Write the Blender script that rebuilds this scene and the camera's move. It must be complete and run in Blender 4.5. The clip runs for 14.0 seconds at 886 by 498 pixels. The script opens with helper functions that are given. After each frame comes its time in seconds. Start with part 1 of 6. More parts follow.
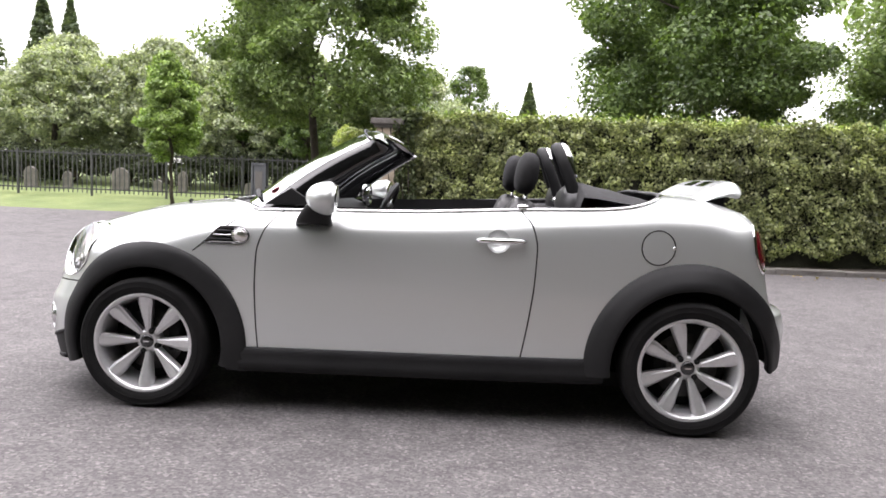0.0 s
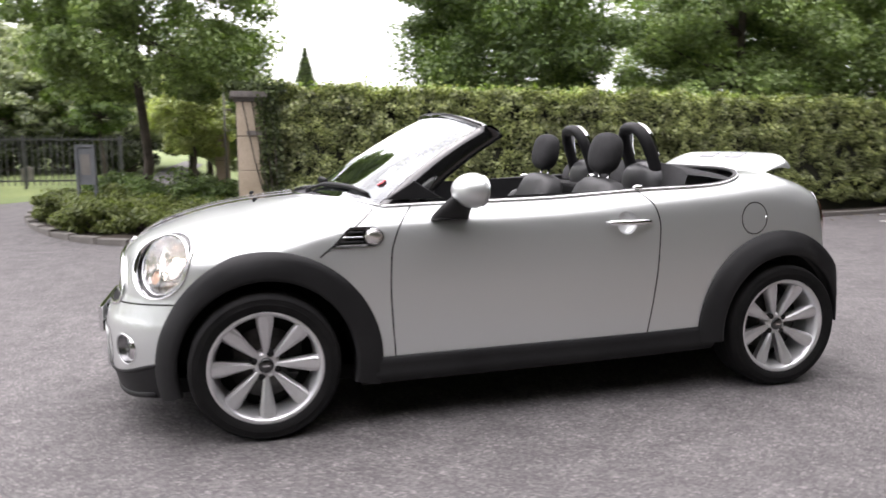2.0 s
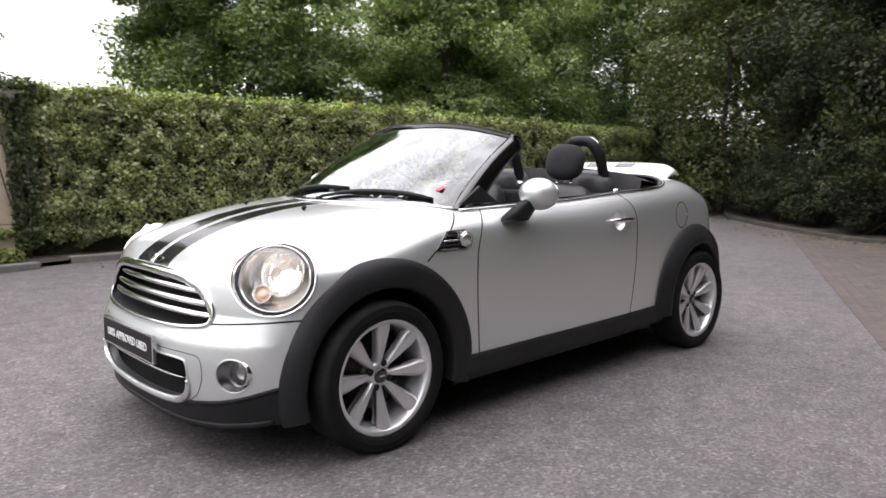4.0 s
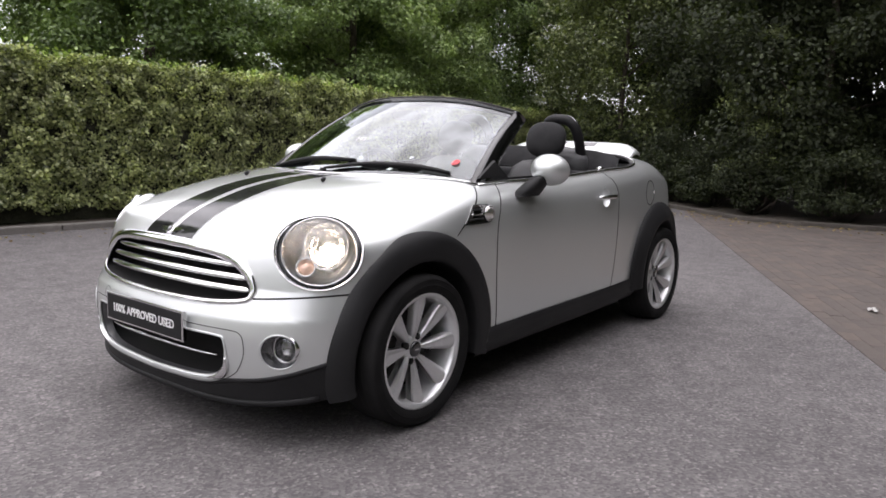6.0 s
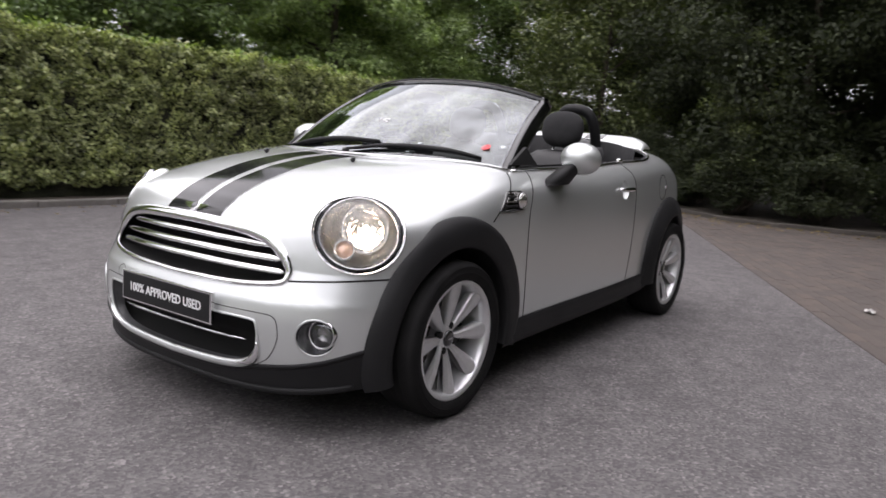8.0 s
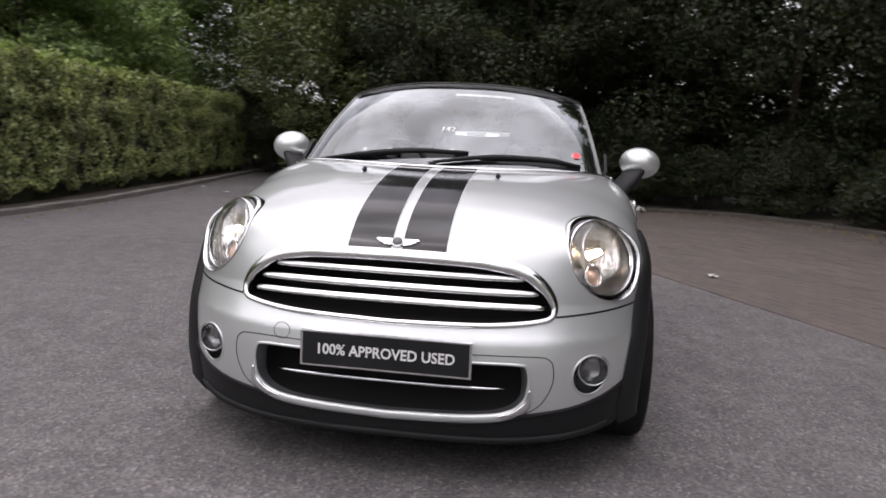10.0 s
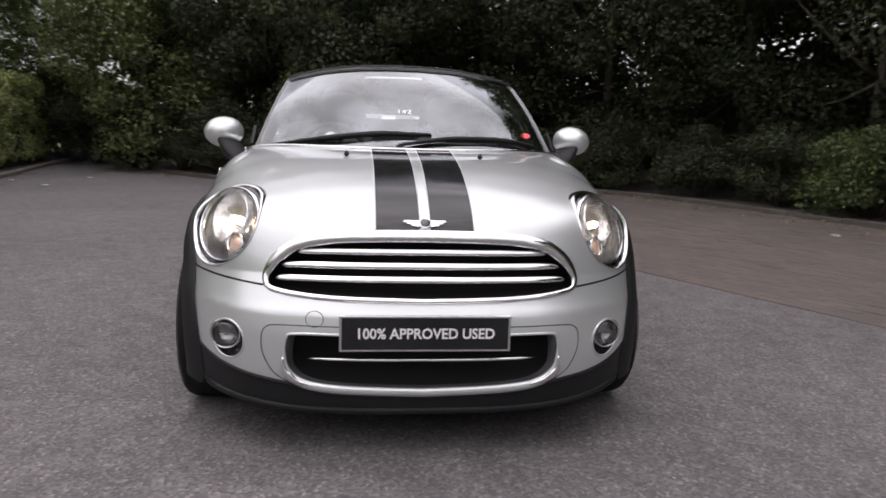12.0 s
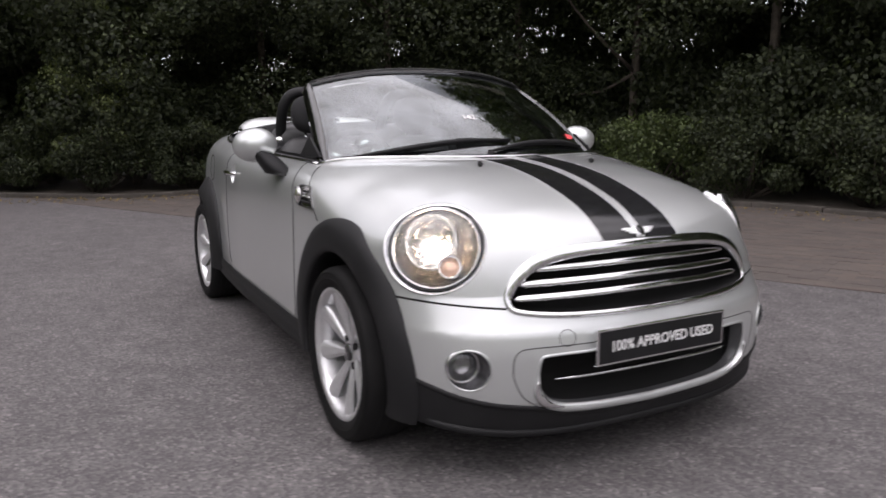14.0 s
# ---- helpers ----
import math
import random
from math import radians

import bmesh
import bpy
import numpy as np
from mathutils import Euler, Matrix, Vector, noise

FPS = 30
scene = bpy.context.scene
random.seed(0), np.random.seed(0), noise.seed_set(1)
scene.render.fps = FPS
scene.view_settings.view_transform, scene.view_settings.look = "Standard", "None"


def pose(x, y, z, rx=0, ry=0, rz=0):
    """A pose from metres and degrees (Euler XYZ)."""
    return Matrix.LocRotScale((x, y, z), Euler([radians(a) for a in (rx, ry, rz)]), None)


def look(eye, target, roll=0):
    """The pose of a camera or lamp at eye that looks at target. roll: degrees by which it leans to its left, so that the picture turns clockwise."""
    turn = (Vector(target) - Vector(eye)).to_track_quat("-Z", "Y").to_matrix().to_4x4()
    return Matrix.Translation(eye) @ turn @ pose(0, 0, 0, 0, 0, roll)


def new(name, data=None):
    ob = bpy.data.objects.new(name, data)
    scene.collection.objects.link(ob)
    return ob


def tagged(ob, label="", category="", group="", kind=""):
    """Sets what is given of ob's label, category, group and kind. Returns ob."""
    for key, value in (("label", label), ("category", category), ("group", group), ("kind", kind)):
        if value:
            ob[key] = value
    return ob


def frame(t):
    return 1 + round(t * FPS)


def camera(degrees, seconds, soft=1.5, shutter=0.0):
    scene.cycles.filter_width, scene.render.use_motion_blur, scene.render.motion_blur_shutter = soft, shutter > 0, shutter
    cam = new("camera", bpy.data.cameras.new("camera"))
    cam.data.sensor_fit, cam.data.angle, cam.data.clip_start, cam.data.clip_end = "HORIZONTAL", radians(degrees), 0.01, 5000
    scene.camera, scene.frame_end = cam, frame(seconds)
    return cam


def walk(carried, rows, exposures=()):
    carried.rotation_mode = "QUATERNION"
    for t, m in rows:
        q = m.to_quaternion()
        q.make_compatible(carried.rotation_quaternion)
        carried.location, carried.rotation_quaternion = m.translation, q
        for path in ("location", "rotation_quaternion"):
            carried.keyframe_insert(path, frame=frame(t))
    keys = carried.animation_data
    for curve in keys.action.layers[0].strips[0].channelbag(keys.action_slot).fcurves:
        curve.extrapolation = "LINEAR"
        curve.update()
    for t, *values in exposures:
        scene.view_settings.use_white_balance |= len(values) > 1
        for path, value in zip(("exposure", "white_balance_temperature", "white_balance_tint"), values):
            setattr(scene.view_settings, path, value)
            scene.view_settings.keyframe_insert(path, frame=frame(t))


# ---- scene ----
cam = camera(61.8, 14.0, soft=1.65, shutter=0.5)
PATH = [
    (0, (0.327, -4.072, 1.126), (0.202, -2.086, 0.925), 2.1),
    (0.5, (0.225, -4.096, 1.123), (0.137, -2.108, 0.916), 0.9),
    (1, (-0.15, -4.035, 1.086), (-0.032, -2.049, 0.878), 2.7),
    (1.5, (-0.71, -3.89, 1.164), (-0.455, -1.924, 0.902), 2.9),
    (2, (-1.349, -3.777, 1.193), (-0.808, -1.872, 0.912), -0.1),
    (2.5, (-1.905, -3.611, 1.213), (-1.167, -1.772, 0.94), -0.5),
    (3, (-2.42, -3.451, 1.207), (-1.414, -1.742, 0.946), 0.8),
    (3.2, (-2.568, -3.364, 1.186), (-1.465, -1.714, 0.936), 0.5),
    (5.3, (-3.396, -2.624, 1.135), (-1.87, -1.362, 0.858), 1.8),
    (5.5, (-3.419, -2.591, 1.131), (-1.877, -1.35, 0.846), 1.7),
    (6, (-3.439, -2.584, 1.125), (-1.869, -1.381, 0.833), 1.9),
    (6.5, (-3.445, -2.583, 1.125), (-1.888, -1.363, 0.83), 2.3),
    (7, (-3.445, -2.565, 1.12), (-1.903, -1.327, 0.821), 2.6),
    (7.5, (-3.425, -2.536, 1.116), (-1.882, -1.3, 0.81), 2.0),
    (8, (-3.525, -2.299, 1.072), (-1.898, -1.177, 0.764), 4.1),
    (8.5, (-3.736, -1.861, 1.091), (-1.978, -0.962, 0.77), 2.0),
    (9, (-3.888, -1.311, 1.117), (-2.049, -0.599, 0.785), 0.9),
    (9.2, (-3.933, -1.108, 1.072), (-2.063, -0.474, 0.753), 2.1),
    (11.3, (-4.077, 0.006, 1.054), (-2.105, -0.088, 0.73), -0.5),
    (11.5, (-4.084, 0.022, 1.058), (-2.113, -0.074, 0.733), 0.2),
    (12, (-4.119, 0.205, 1.033), (-2.156, -0.02, 0.72), 1.7),
    (12.5, (-4.001, 0.63, 1.009), (-2.073, 0.197, 0.702), 2.8),
    (13, (-3.865, 1.139, 1.028), (-1.99, 0.509, 0.736), 2.8),
    (13.5, (-3.761, 1.437, 1.07), (-1.989, 0.564, 0.758), 2.5),
    (14, (-3.592, 1.657, 1.078), (-1.85, 0.73, 0.75), -0.3),
]
walk(cam, [(t, look(eye, target, roll)) for t, eye, target, roll in PATH],
     [(0, 2.03, 6600, 17), (1.5, 1.9, 6600, 17), (3, 1.68, 6600, 17), (5.5, 1.27, 6550, 17), (8, 1.07, 6550, 17.5), (9, 0.95, 6550, 18), (11.5, 0.72, 6600, 19), (14, 0.8, 6600, 19)])

# ---- light ----
# A bright cloudy sky; the light comes mostly from ahead of the car.
SUN_WAY = Vector((-0.15, 0.2, 1.0)).normalized()
world = bpy.data.worlds.new("overcast")
world.use_nodes = True
scene.world = world
wn, wl = world.node_tree.nodes, world.node_tree.links
sky = wn.new("ShaderNodeTexSky")
sky.sky_type, sky.sun_disc = "NISHITA", False
sky.sun_elevation, sky.sun_rotation = math.asin(SUN_WAY.z), math.atan2(SUN_WAY.x, SUN_WAY.y)
sky.air_density, sky.dust_density, sky.ozone_density = 1.0, 1.2, 1.0
pale = wn.new("ShaderNodeHueSaturation")
pale.inputs["Saturation"].default_value = 0.12
cloud_way = wn.new("ShaderNodeTexCoord")
cloud = wn.new("ShaderNodeTexNoise")
cloud.inputs["Scale"].default_value, cloud.inputs["Detail"].default_value, cloud.inputs["Roughness"].default_value = 2.6, 6.0, 0.55
cloud_tone = wn.new("ShaderNodeValToRGB")
for e, (p, c) in zip(cloud_tone.color_ramp.elements, ((0.40, 0.42), (0.62, 1.5))):
    e.position, e.color = p, (c, c, c * 1.01, 1)
cloud_mix = wn.new("ShaderNodeMix")
cloud_mix.data_type, cloud_mix.blend_type = "RGBA", "MULTIPLY"
wl.new(cloud_way.outputs["Generated"], cloud.inputs["Vector"])
wl.new(cloud.outputs["Fac"], cloud_tone.inputs["Fac"])
wl.new(sky.outputs["Color"], pale.inputs["Color"])
wl.new(pale.outputs["Color"], cloud_mix.inputs[6])
wl.new(cloud_tone.outputs["Color"], cloud_mix.inputs[7])
split = wn.new("ShaderNodeSeparateXYZ")
height = wn.new("ShaderNodeMapRange")
height.inputs["To Min"].default_value, height.inputs["To Max"].default_value = 0.72, 1.4
dome = wn.new("ShaderNodeMix")
dome.data_type, dome.blend_type = "RGBA", "MULTIPLY"
dome.inputs[0].default_value = 1.0
wl.new(cloud_way.outputs["Generated"], split.inputs[0])
wl.new(split.outputs["Z"], height.inputs["Value"])
wl.new(height.outputs["Result"], dome.inputs[6])
veil = wn.new("ShaderNodeMapRange")
veil.inputs["From Min"].default_value, veil.inputs["From Max"].default_value = 0.25, 0.6
wl.new(split.outputs["Z"], veil.inputs["Value"])
wl.new(veil.outputs["Result"], cloud_mix.inputs[0])
wl.new(cloud_mix.outputs[2], dome.inputs[7])
wl.new(dome.outputs[2], wn["Background"].inputs["Color"])
wn["Background"].inputs["Strength"].default_value = 0.15
sun = new("sun", bpy.data.lights.new("sun", "SUN"))
sun.data.energy, sun.data.angle, sun.data.color = 0.9, radians(110), (1.0, 0.98, 0.955)
sun.matrix_world = look(SUN_WAY * 40, (0, 0, 0))
rng = np.random.default_rng(7)


# ---- materials ----
def material(name, color, rough=0.5, metal=0.0, **more):
    """A Principled material; returns it with its shader and tree."""
    m = bpy.data.materials.new(name)
    m.use_nodes = True
    tree = m.node_tree
    b = tree.nodes["Principled BSDF"]
    b.inputs["Base Color"].default_value = (*color, 1)
    b.inputs["Roughness"].default_value = rough
    b.inputs["Metallic"].default_value = metal
    for key, value in more.items():
        b.inputs[key.replace("_", " ")].default_value = value
    return m, b, tree


def node(tree, kind, **inputs):
    n = tree.nodes.new(kind)
    for key, value in inputs.items():
        n.inputs[key.replace("_", " ")].default_value = value
    return n


def noise_node(tree, scale, detail=4.0, rough=0.6, space="Object"):
    co = tree.nodes.new("ShaderNodeTexCoord")
    n = node(tree, "ShaderNodeTexNoise", Scale=scale, Detail=detail, Roughness=rough)
    tree.links.new(co.outputs[space], n.inputs["Vector"])
    return n


def ramp(tree, source, stops):
    r = tree.nodes.new("ShaderNodeValToRGB")
    while len(r.color_ramp.elements) < len(stops):
        r.color_ramp.elements.new(0.5)
    for e, (p, c) in zip(r.color_ramp.elements, stops):
        e.position, e.color = p, (*c, 1)
    tree.links.new(source, r.inputs["Fac"])
    return r


def mixed(tree, a, b, factor, how="MIX"):
    m = tree.nodes.new("ShaderNodeMix")
    m.data_type, m.blend_type = "RGBA", how
    for socket, value in ((6, a), (7, b), (0, factor)):
        if isinstance(value, (int, float)):
            m.inputs[socket].default_value = value
        elif isinstance(value, tuple):
            m.inputs[socket].default_value = (*value, 1)
        else:
            tree.links.new(value, m.inputs[socket])
    return m.outputs[2]


def bump(tree, b, height, strength=0.2, distance=0.01):
    n = node(tree, "ShaderNodeBump", Strength=strength, Distance=distance)
    tree.links.new(height, n.inputs["Height"])
    tree.links.new(n.outputs["Normal"], b.inputs["Normal"])


def grained(name, dark, light, scale, rough=0.8, fine=120.0, strength=0.25, distance=0.004, metal=0.0):
    """A matt surface with stains at one scale and grain at another."""
    m, b, tree = material(name, light, rough, metal)
    coarse, grain = noise_node(tree, scale, 5), noise_node(tree, fine, 3)
    first = ramp(tree, coarse.outputs["Fac"], ((0.3, dark), (0.7, light)))
    second = ramp(tree, grain.outputs["Fac"], ((0.25, (0.6, 0.6, 0.6)), (0.75, (1.25, 1.25, 1.25))))
    tree.links.new(mixed(tree, first.outputs["Color"], second.outputs["Color"], 0.7, "MULTIPLY"), b.inputs["Base Color"])
    bump(tree, b, grain.outputs["Fac"], strength, distance)
    return m


def leafy(name, dark, light, gloss=0.42):
    """Leaves: each one takes its own shade; some light comes through."""
    m, b, tree = material(name, light, gloss)
    geo = tree.nodes.new("ShaderNodeNewGeometry")
    r = ramp(tree, geo.outputs["Random Per Island"], ((0.0, dark), (0.55, tuple(0.5 * (p + q) for p, q in zip(dark, light))), (1.0, light)))
    growth = ramp(tree, noise_node(tree, 2.3, 3).outputs["Fac"], ((0.34, (0.74, 0.72, 0.74)), (0.5, (1.08, 1.08, 1.05)), (0.66, (1.42, 1.39, 1.28))))
    shade = mixed(tree, r.outputs["Color"], growth.outputs["Color"], 1.0, "MULTIPLY")
    tree.links.new(shade, b.inputs["Base Color"])
    thin = tree.nodes.new("ShaderNodeBsdfTranslucent")
    tree.links.new(mixed(tree, shade, (1.3, 1.5, 0.5), 1.0, "MULTIPLY"), thin.inputs["Color"])
    mix = node(tree, "ShaderNodeMixShader", Fac=0.28)
    tree.links.new(b.outputs[0], mix.inputs[1])
    tree.links.new(thin.outputs[0], mix.inputs[2])
    tree.links.new(mix.outputs[0], tree.nodes["Material Output"].inputs["Surface"])
    return m


def asphalt_material():
    m, b, tree = material("asphalt", (0.1, 0.1, 0.1), 0.85)
    big, mid, fine = noise_node(tree, 0.5, 6), noise_node(tree, 6.0, 5), noise_node(tree, 160.0, 2)
    co = tree.nodes.new("ShaderNodeTexCoord")
    stones = node(tree, "ShaderNodeTexVoronoi", Scale=88.0)
    tree.links.new(co.outputs["Object"], stones.inputs["Vector"])
    patch = ramp(tree, big.outputs["Fac"], ((0.3, (0.112, 0.106, 0.107)), (0.7, (0.150, 0.143, 0.143))))
    spots = ramp(tree, mid.outputs["Fac"], ((0.35, (0.82, 0.82, 0.82)), (0.65, (1.12, 1.12, 1.12))))
    bits = tree.nodes.new("ShaderNodeSeparateColor")
    tree.links.new(stones.outputs["Color"], bits.inputs["Color"])
    chips = ramp(tree, bits.outputs["Red"], ((0.0, (0.6, 0.59, 0.6)), (0.6, (0.97, 0.96, 0.96)), (0.92, (1.22, 1.2, 1.18)), (1.0, (1.75, 1.72, 1.69))))
    c = mixed(tree, patch.outputs["Color"], spots.outputs["Color"], 1.0, "MULTIPLY")
    tree.links.new(mixed(tree, c, chips.outputs["Color"], 1.0, "MULTIPLY"), b.inputs["Base Color"])
    add = tree.nodes.new("ShaderNodeMath")
    tree.links.new(stones.outputs["Distance"], add.inputs[0])
    tree.links.new(fine.outputs["Fac"], add.inputs[1])
    bump(tree, b, add.outputs[0], 0.4, 0.005)
    return m


def paint_material():
    m, b, tree = material("silver_paint", (0.76, 0.76, 0.755), 0.4, 0.62, Coat_Weight=1.0, Coat_Roughness=0.03)
    flake, dust = noise_node(tree, 900.0, 1), noise_node(tree, 3.0, 4)
    c = ramp(tree, flake.outputs["Fac"], ((0.3, (0.65, 0.673, 0.668)), (0.7, (0.685, 0.708, 0.703))))
    tree.links.new(c.outputs["Color"], b.inputs["Base Color"])
    r = ramp(tree, dust.outputs["Fac"], ((0.3, (0.32, 0.32, 0.32)), (0.75, (0.38, 0.38, 0.38))))
    tree.links.new(r.outputs["Color"], b.inputs["Roughness"])
    return m


def pane_material(name, tint, gloss=0.0, gain=2.6):
    """Thin clear glass: what passes is tinted, what is reflected follows Fresnel."""
    m = bpy.data.materials.new(name)
    m.use_nodes = True
    tree = m.node_tree
    clear = node(tree, "ShaderNodeBsdfTransparent", Color=(*tint, 1))
    shine = node(tree, "ShaderNodeBsdfGlossy", Color=(0.94, 0.98, 1.0, 1), Roughness=gloss)
    fresnel = node(tree, "ShaderNodeFresnel", IOR=1.52)
    twice = tree.nodes.new("ShaderNodeMath")
    twice.operation, twice.use_clamp = "MULTIPLY", True
    twice.inputs[1].default_value = gain
    tree.links.new(fresnel.outputs[0], twice.inputs[0])
    mix = tree.nodes.new("ShaderNodeMixShader")
    tree.links.new(twice.outputs[0], mix.inputs[0])
    tree.links.new(clear.outputs[0], mix.inputs[1])
    tree.links.new(shine.outputs[0], mix.inputs[2])
    tree.links.new(mix.outputs[0], tree.nodes["Material Output"].inputs["Surface"])
    return m


def brick_material():
    m, b, tree = material("paving_brick", (0.14, 0.1, 0.085), 0.9)
    info, stain, grain = tree.nodes.new("ShaderNodeObjectInfo"), noise_node(tree, 1.5, 5), noise_node(tree, 120.0, 3)
    geo = tree.nodes.new("ShaderNodeNewGeometry")
    add = tree.nodes.new("ShaderNodeMath")
    wrap = tree.nodes.new("ShaderNodeMath")
    wrap.operation = "FRACT"
    tree.links.new(info.outputs["Random"], add.inputs[0])
    tree.links.new(geo.outputs["Random Per Island"], add.inputs[1])
    tree.links.new(add.outputs[0], wrap.inputs[0])
    each = ramp(tree, wrap.outputs[0], ((0.0, (0.100, 0.086, 0.078)), (0.5, (0.114, 0.096, 0.086)), (1.0, (0.130, 0.105, 0.091))))
    dirt = ramp(tree, stain.outputs["Fac"], ((0.3, (0.8, 0.8, 0.8)), (0.7, (1.08, 1.08, 1.08))))
    tree.links.new(mixed(tree, each.outputs["Color"], dirt.outputs["Color"], 1.0, "MULTIPLY"), b.inputs["Base Color"])
    bump(tree, b, grain.outputs["Fac"], 0.4, 0.004)
    return m


PAINT = paint_material()
CHROME = material("chrome", (0.86, 0.86, 0.87), 0.07, 1.0)[0]
ALLOY = grained("alloy", (0.70, 0.70, 0.71), (0.82, 0.82, 0.83), 6.0, 0.28, 400.0, 0.03, 0.001, 0.62)
def dull(m, level):
    """Less gloss, as on grained plastic and rubber."""
    m.node_tree.nodes["Principled BSDF"].inputs["Specular IOR Level"].default_value = level
    return m


TRIM = grained("black_plastic", (0.010, 0.010, 0.011), (0.018, 0.018, 0.019), 4.0, 0.55, 500.0, 0.25, 0.001)
GLOSS = material("gloss_black", (0.008, 0.008, 0.009), 0.12, 0.0, Coat_Weight=1.0, Coat_Roughness=0.02)[0]
STRIPE = grained("stripe_vinyl", (0.012, 0.012, 0.013), (0.02, 0.02, 0.022), 5.0, 0.09, 300.0, 0.02, 0.001)
RUBBER = grained("tyre_rubber", (0.007, 0.007, 0.0075), (0.016, 0.0155, 0.0155), 7.0, 0.8, 300.0, 0.3, 0.002)
CLOTH = grained("black_cloth", (0.012, 0.012, 0.013), (0.03, 0.03, 0.032), 9.0, 0.9, 600.0, 0.4, 0.001)
LEATHER = grained("black_leather", (0.014, 0.014, 0.015), (0.026, 0.026, 0.028), 9.0, 0.45, 350.0, 0.3, 0.001)
dull(TRIM, 0.3)
dull(RUBBER, 0.2)
DARK = material("shadow_gap", (0.006, 0.006, 0.006), 0.9)[0]
STEEL = grained("brake_steel", (0.05, 0.047, 0.045), (0.12, 0.115, 0.11), 14.0, 0.45, 260.0, 0.1, 0.001, 0.9)
LINER = material("grey_rubber", (0.03, 0.03, 0.03), 0.6)[0]
PANE = pane_material("windscreen_glass", (0.72, 0.78, 0.76), 0.0)
LENS = pane_material("lamp_glass", (0.97, 0.97, 0.97), gain=1.3)
REFLECTOR = grained("lamp_reflector", (0.86, 0.84, 0.81), (0.96, 0.95, 0.93), 22.0, 0.10, 34.0, 0.6, 0.010, 0.9)
# Darker grey metal for the fog lamp bowl and its pocket.
BOWL = grained("grey_reflector", (0.16, 0.16, 0.165), (0.42, 0.42, 0.43), 40.0, 0.16, 60.0, 0.5, 0.004, 0.9)
HUMP = grained("grey_trim", (0.05, 0.05, 0.053), (0.09, 0.09, 0.094), 8.0, 0.35, 300.0, 0.1, 0.001)
GLOW = material("lit_bulb", (1.0, 0.9, 0.75), 0.3, 0.0, Emission_Color=(1.0, 0.78, 0.56, 1.0), Emission_Strength=10.0)[0]
AMBER = material("amber_bulb", (0.85, 0.58, 0.45), 0.15, 0.4, Coat_Weight=1.0)[0]
RED = material("red_lens", (0.13, 0.004, 0.010), 0.15, 0.0, Coat_Weight=1.0)[0]
STICKER = material("red_sticker", (0.75, 0.06, 0.07), 0.5)[0]
INK = material("white_print", (0.82, 0.82, 0.82), 0.5)[0]
WHITE = material("white_plastic", (0.7, 0.7, 0.7), 0.5)[0]
ASPHALT = asphalt_material()
KERB = grained("kerb_concrete", (0.13, 0.12, 0.11), (0.25, 0.235, 0.215), 2.5, 0.9, 90.0, 0.4, 0.006)
KERB_DARK = grained("dark_kerb", (0.05, 0.045, 0.04), (0.125, 0.11, 0.095), 2.5, 0.95, 90.0, 0.4, 0.006)
SOIL = grained("soil", (0.03, 0.024, 0.018), (0.075, 0.06, 0.045), 3.0, 0.95, 60.0, 0.6, 0.02)
TURF = grained("turf", (0.13, 0.18, 0.06), (0.24, 0.29, 0.11), 1.2, 0.9, 90.0, 0.6, 0.03)
BARK = grained("bark", (0.045, 0.036, 0.028), (0.12, 0.1, 0.08), 7.0, 0.95, 45.0, 0.8, 0.02)
STONE = grained("sandstone", (0.44, 0.36, 0.26), (0.62, 0.52, 0.40), 2.2, 0.9, 80.0, 0.35, 0.006)
STONE_CAP = grained("weathered_stone", (0.13, 0.12, 0.11), (0.24, 0.22, 0.20), 5.0, 0.95, 80.0, 0.5, 0.008)
IRON = grained("painted_iron", (0.04, 0.042, 0.043), (0.11, 0.11, 0.112), 6.0, 0.5, 150.0, 0.2, 0.002)
BOARD = grained("sign_board", (0.10, 0.108, 0.115), (0.17, 0.178, 0.185), 4.0, 0.7, 120.0, 0.2, 0.002)
HEDGE_LEAF = leafy("hedge_leaf", (0.06, 0.08, 0.024), (0.52, 0.56, 0.285), 0.36)
HEDGE_CORE = grained("hedge_inner_shade", (0.012, 0.014, 0.006), (0.035, 0.036, 0.018), 6.0, 0.95, 40.0, 0.9, 0.05)
MAPLE_LEAF = leafy("maple_leaf", (0.062, 0.10, 0.035), (0.20, 0.28, 0.105), 0.5)
# Brighter copy of the maple leaf: light on the crowns put into the colour.
LIT_MAPLE = leafy("lit_maple_leaf", (0.105, 0.155, 0.055), (0.31, 0.40, 0.17), 0.5)
# Darker leaf copy: half shade is put into the colour.
SHADE_LEAF = leafy("shade_leaf", (0.032, 0.048, 0.016), (0.12, 0.155, 0.058), 0.6)
YELLOW_LEAF = leafy("yellow_leaf", (0.24, 0.28, 0.11), (0.52, 0.56, 0.27))
BRIGHT_LEAF = leafy("young_leaf", (0.13, 0.20, 0.055), (0.37, 0.48, 0.17))
# Grey-green leaves, with distant haze painted in as a paler colour.
GREY_HAZE_LEAF = leafy("grey_haze_leaf", (0.18, 0.21, 0.14), (0.46, 0.50, 0.35))
# Near-black leaves: the deep shade of the wood is put into their colour.
DEEP_SHADE_LEAF = leafy("deep_shade_leaf", (0.014, 0.020, 0.009), (0.052, 0.066, 0.028), 0.7)
PALE_SHRUB = leafy("pale_shrub_leaf", (0.08, 0.105, 0.03), (0.27, 0.31, 0.12))
SHRUB_LEAF = leafy("shrub_leaf", (0.05, 0.085, 0.02), (0.17, 0.24, 0.07))
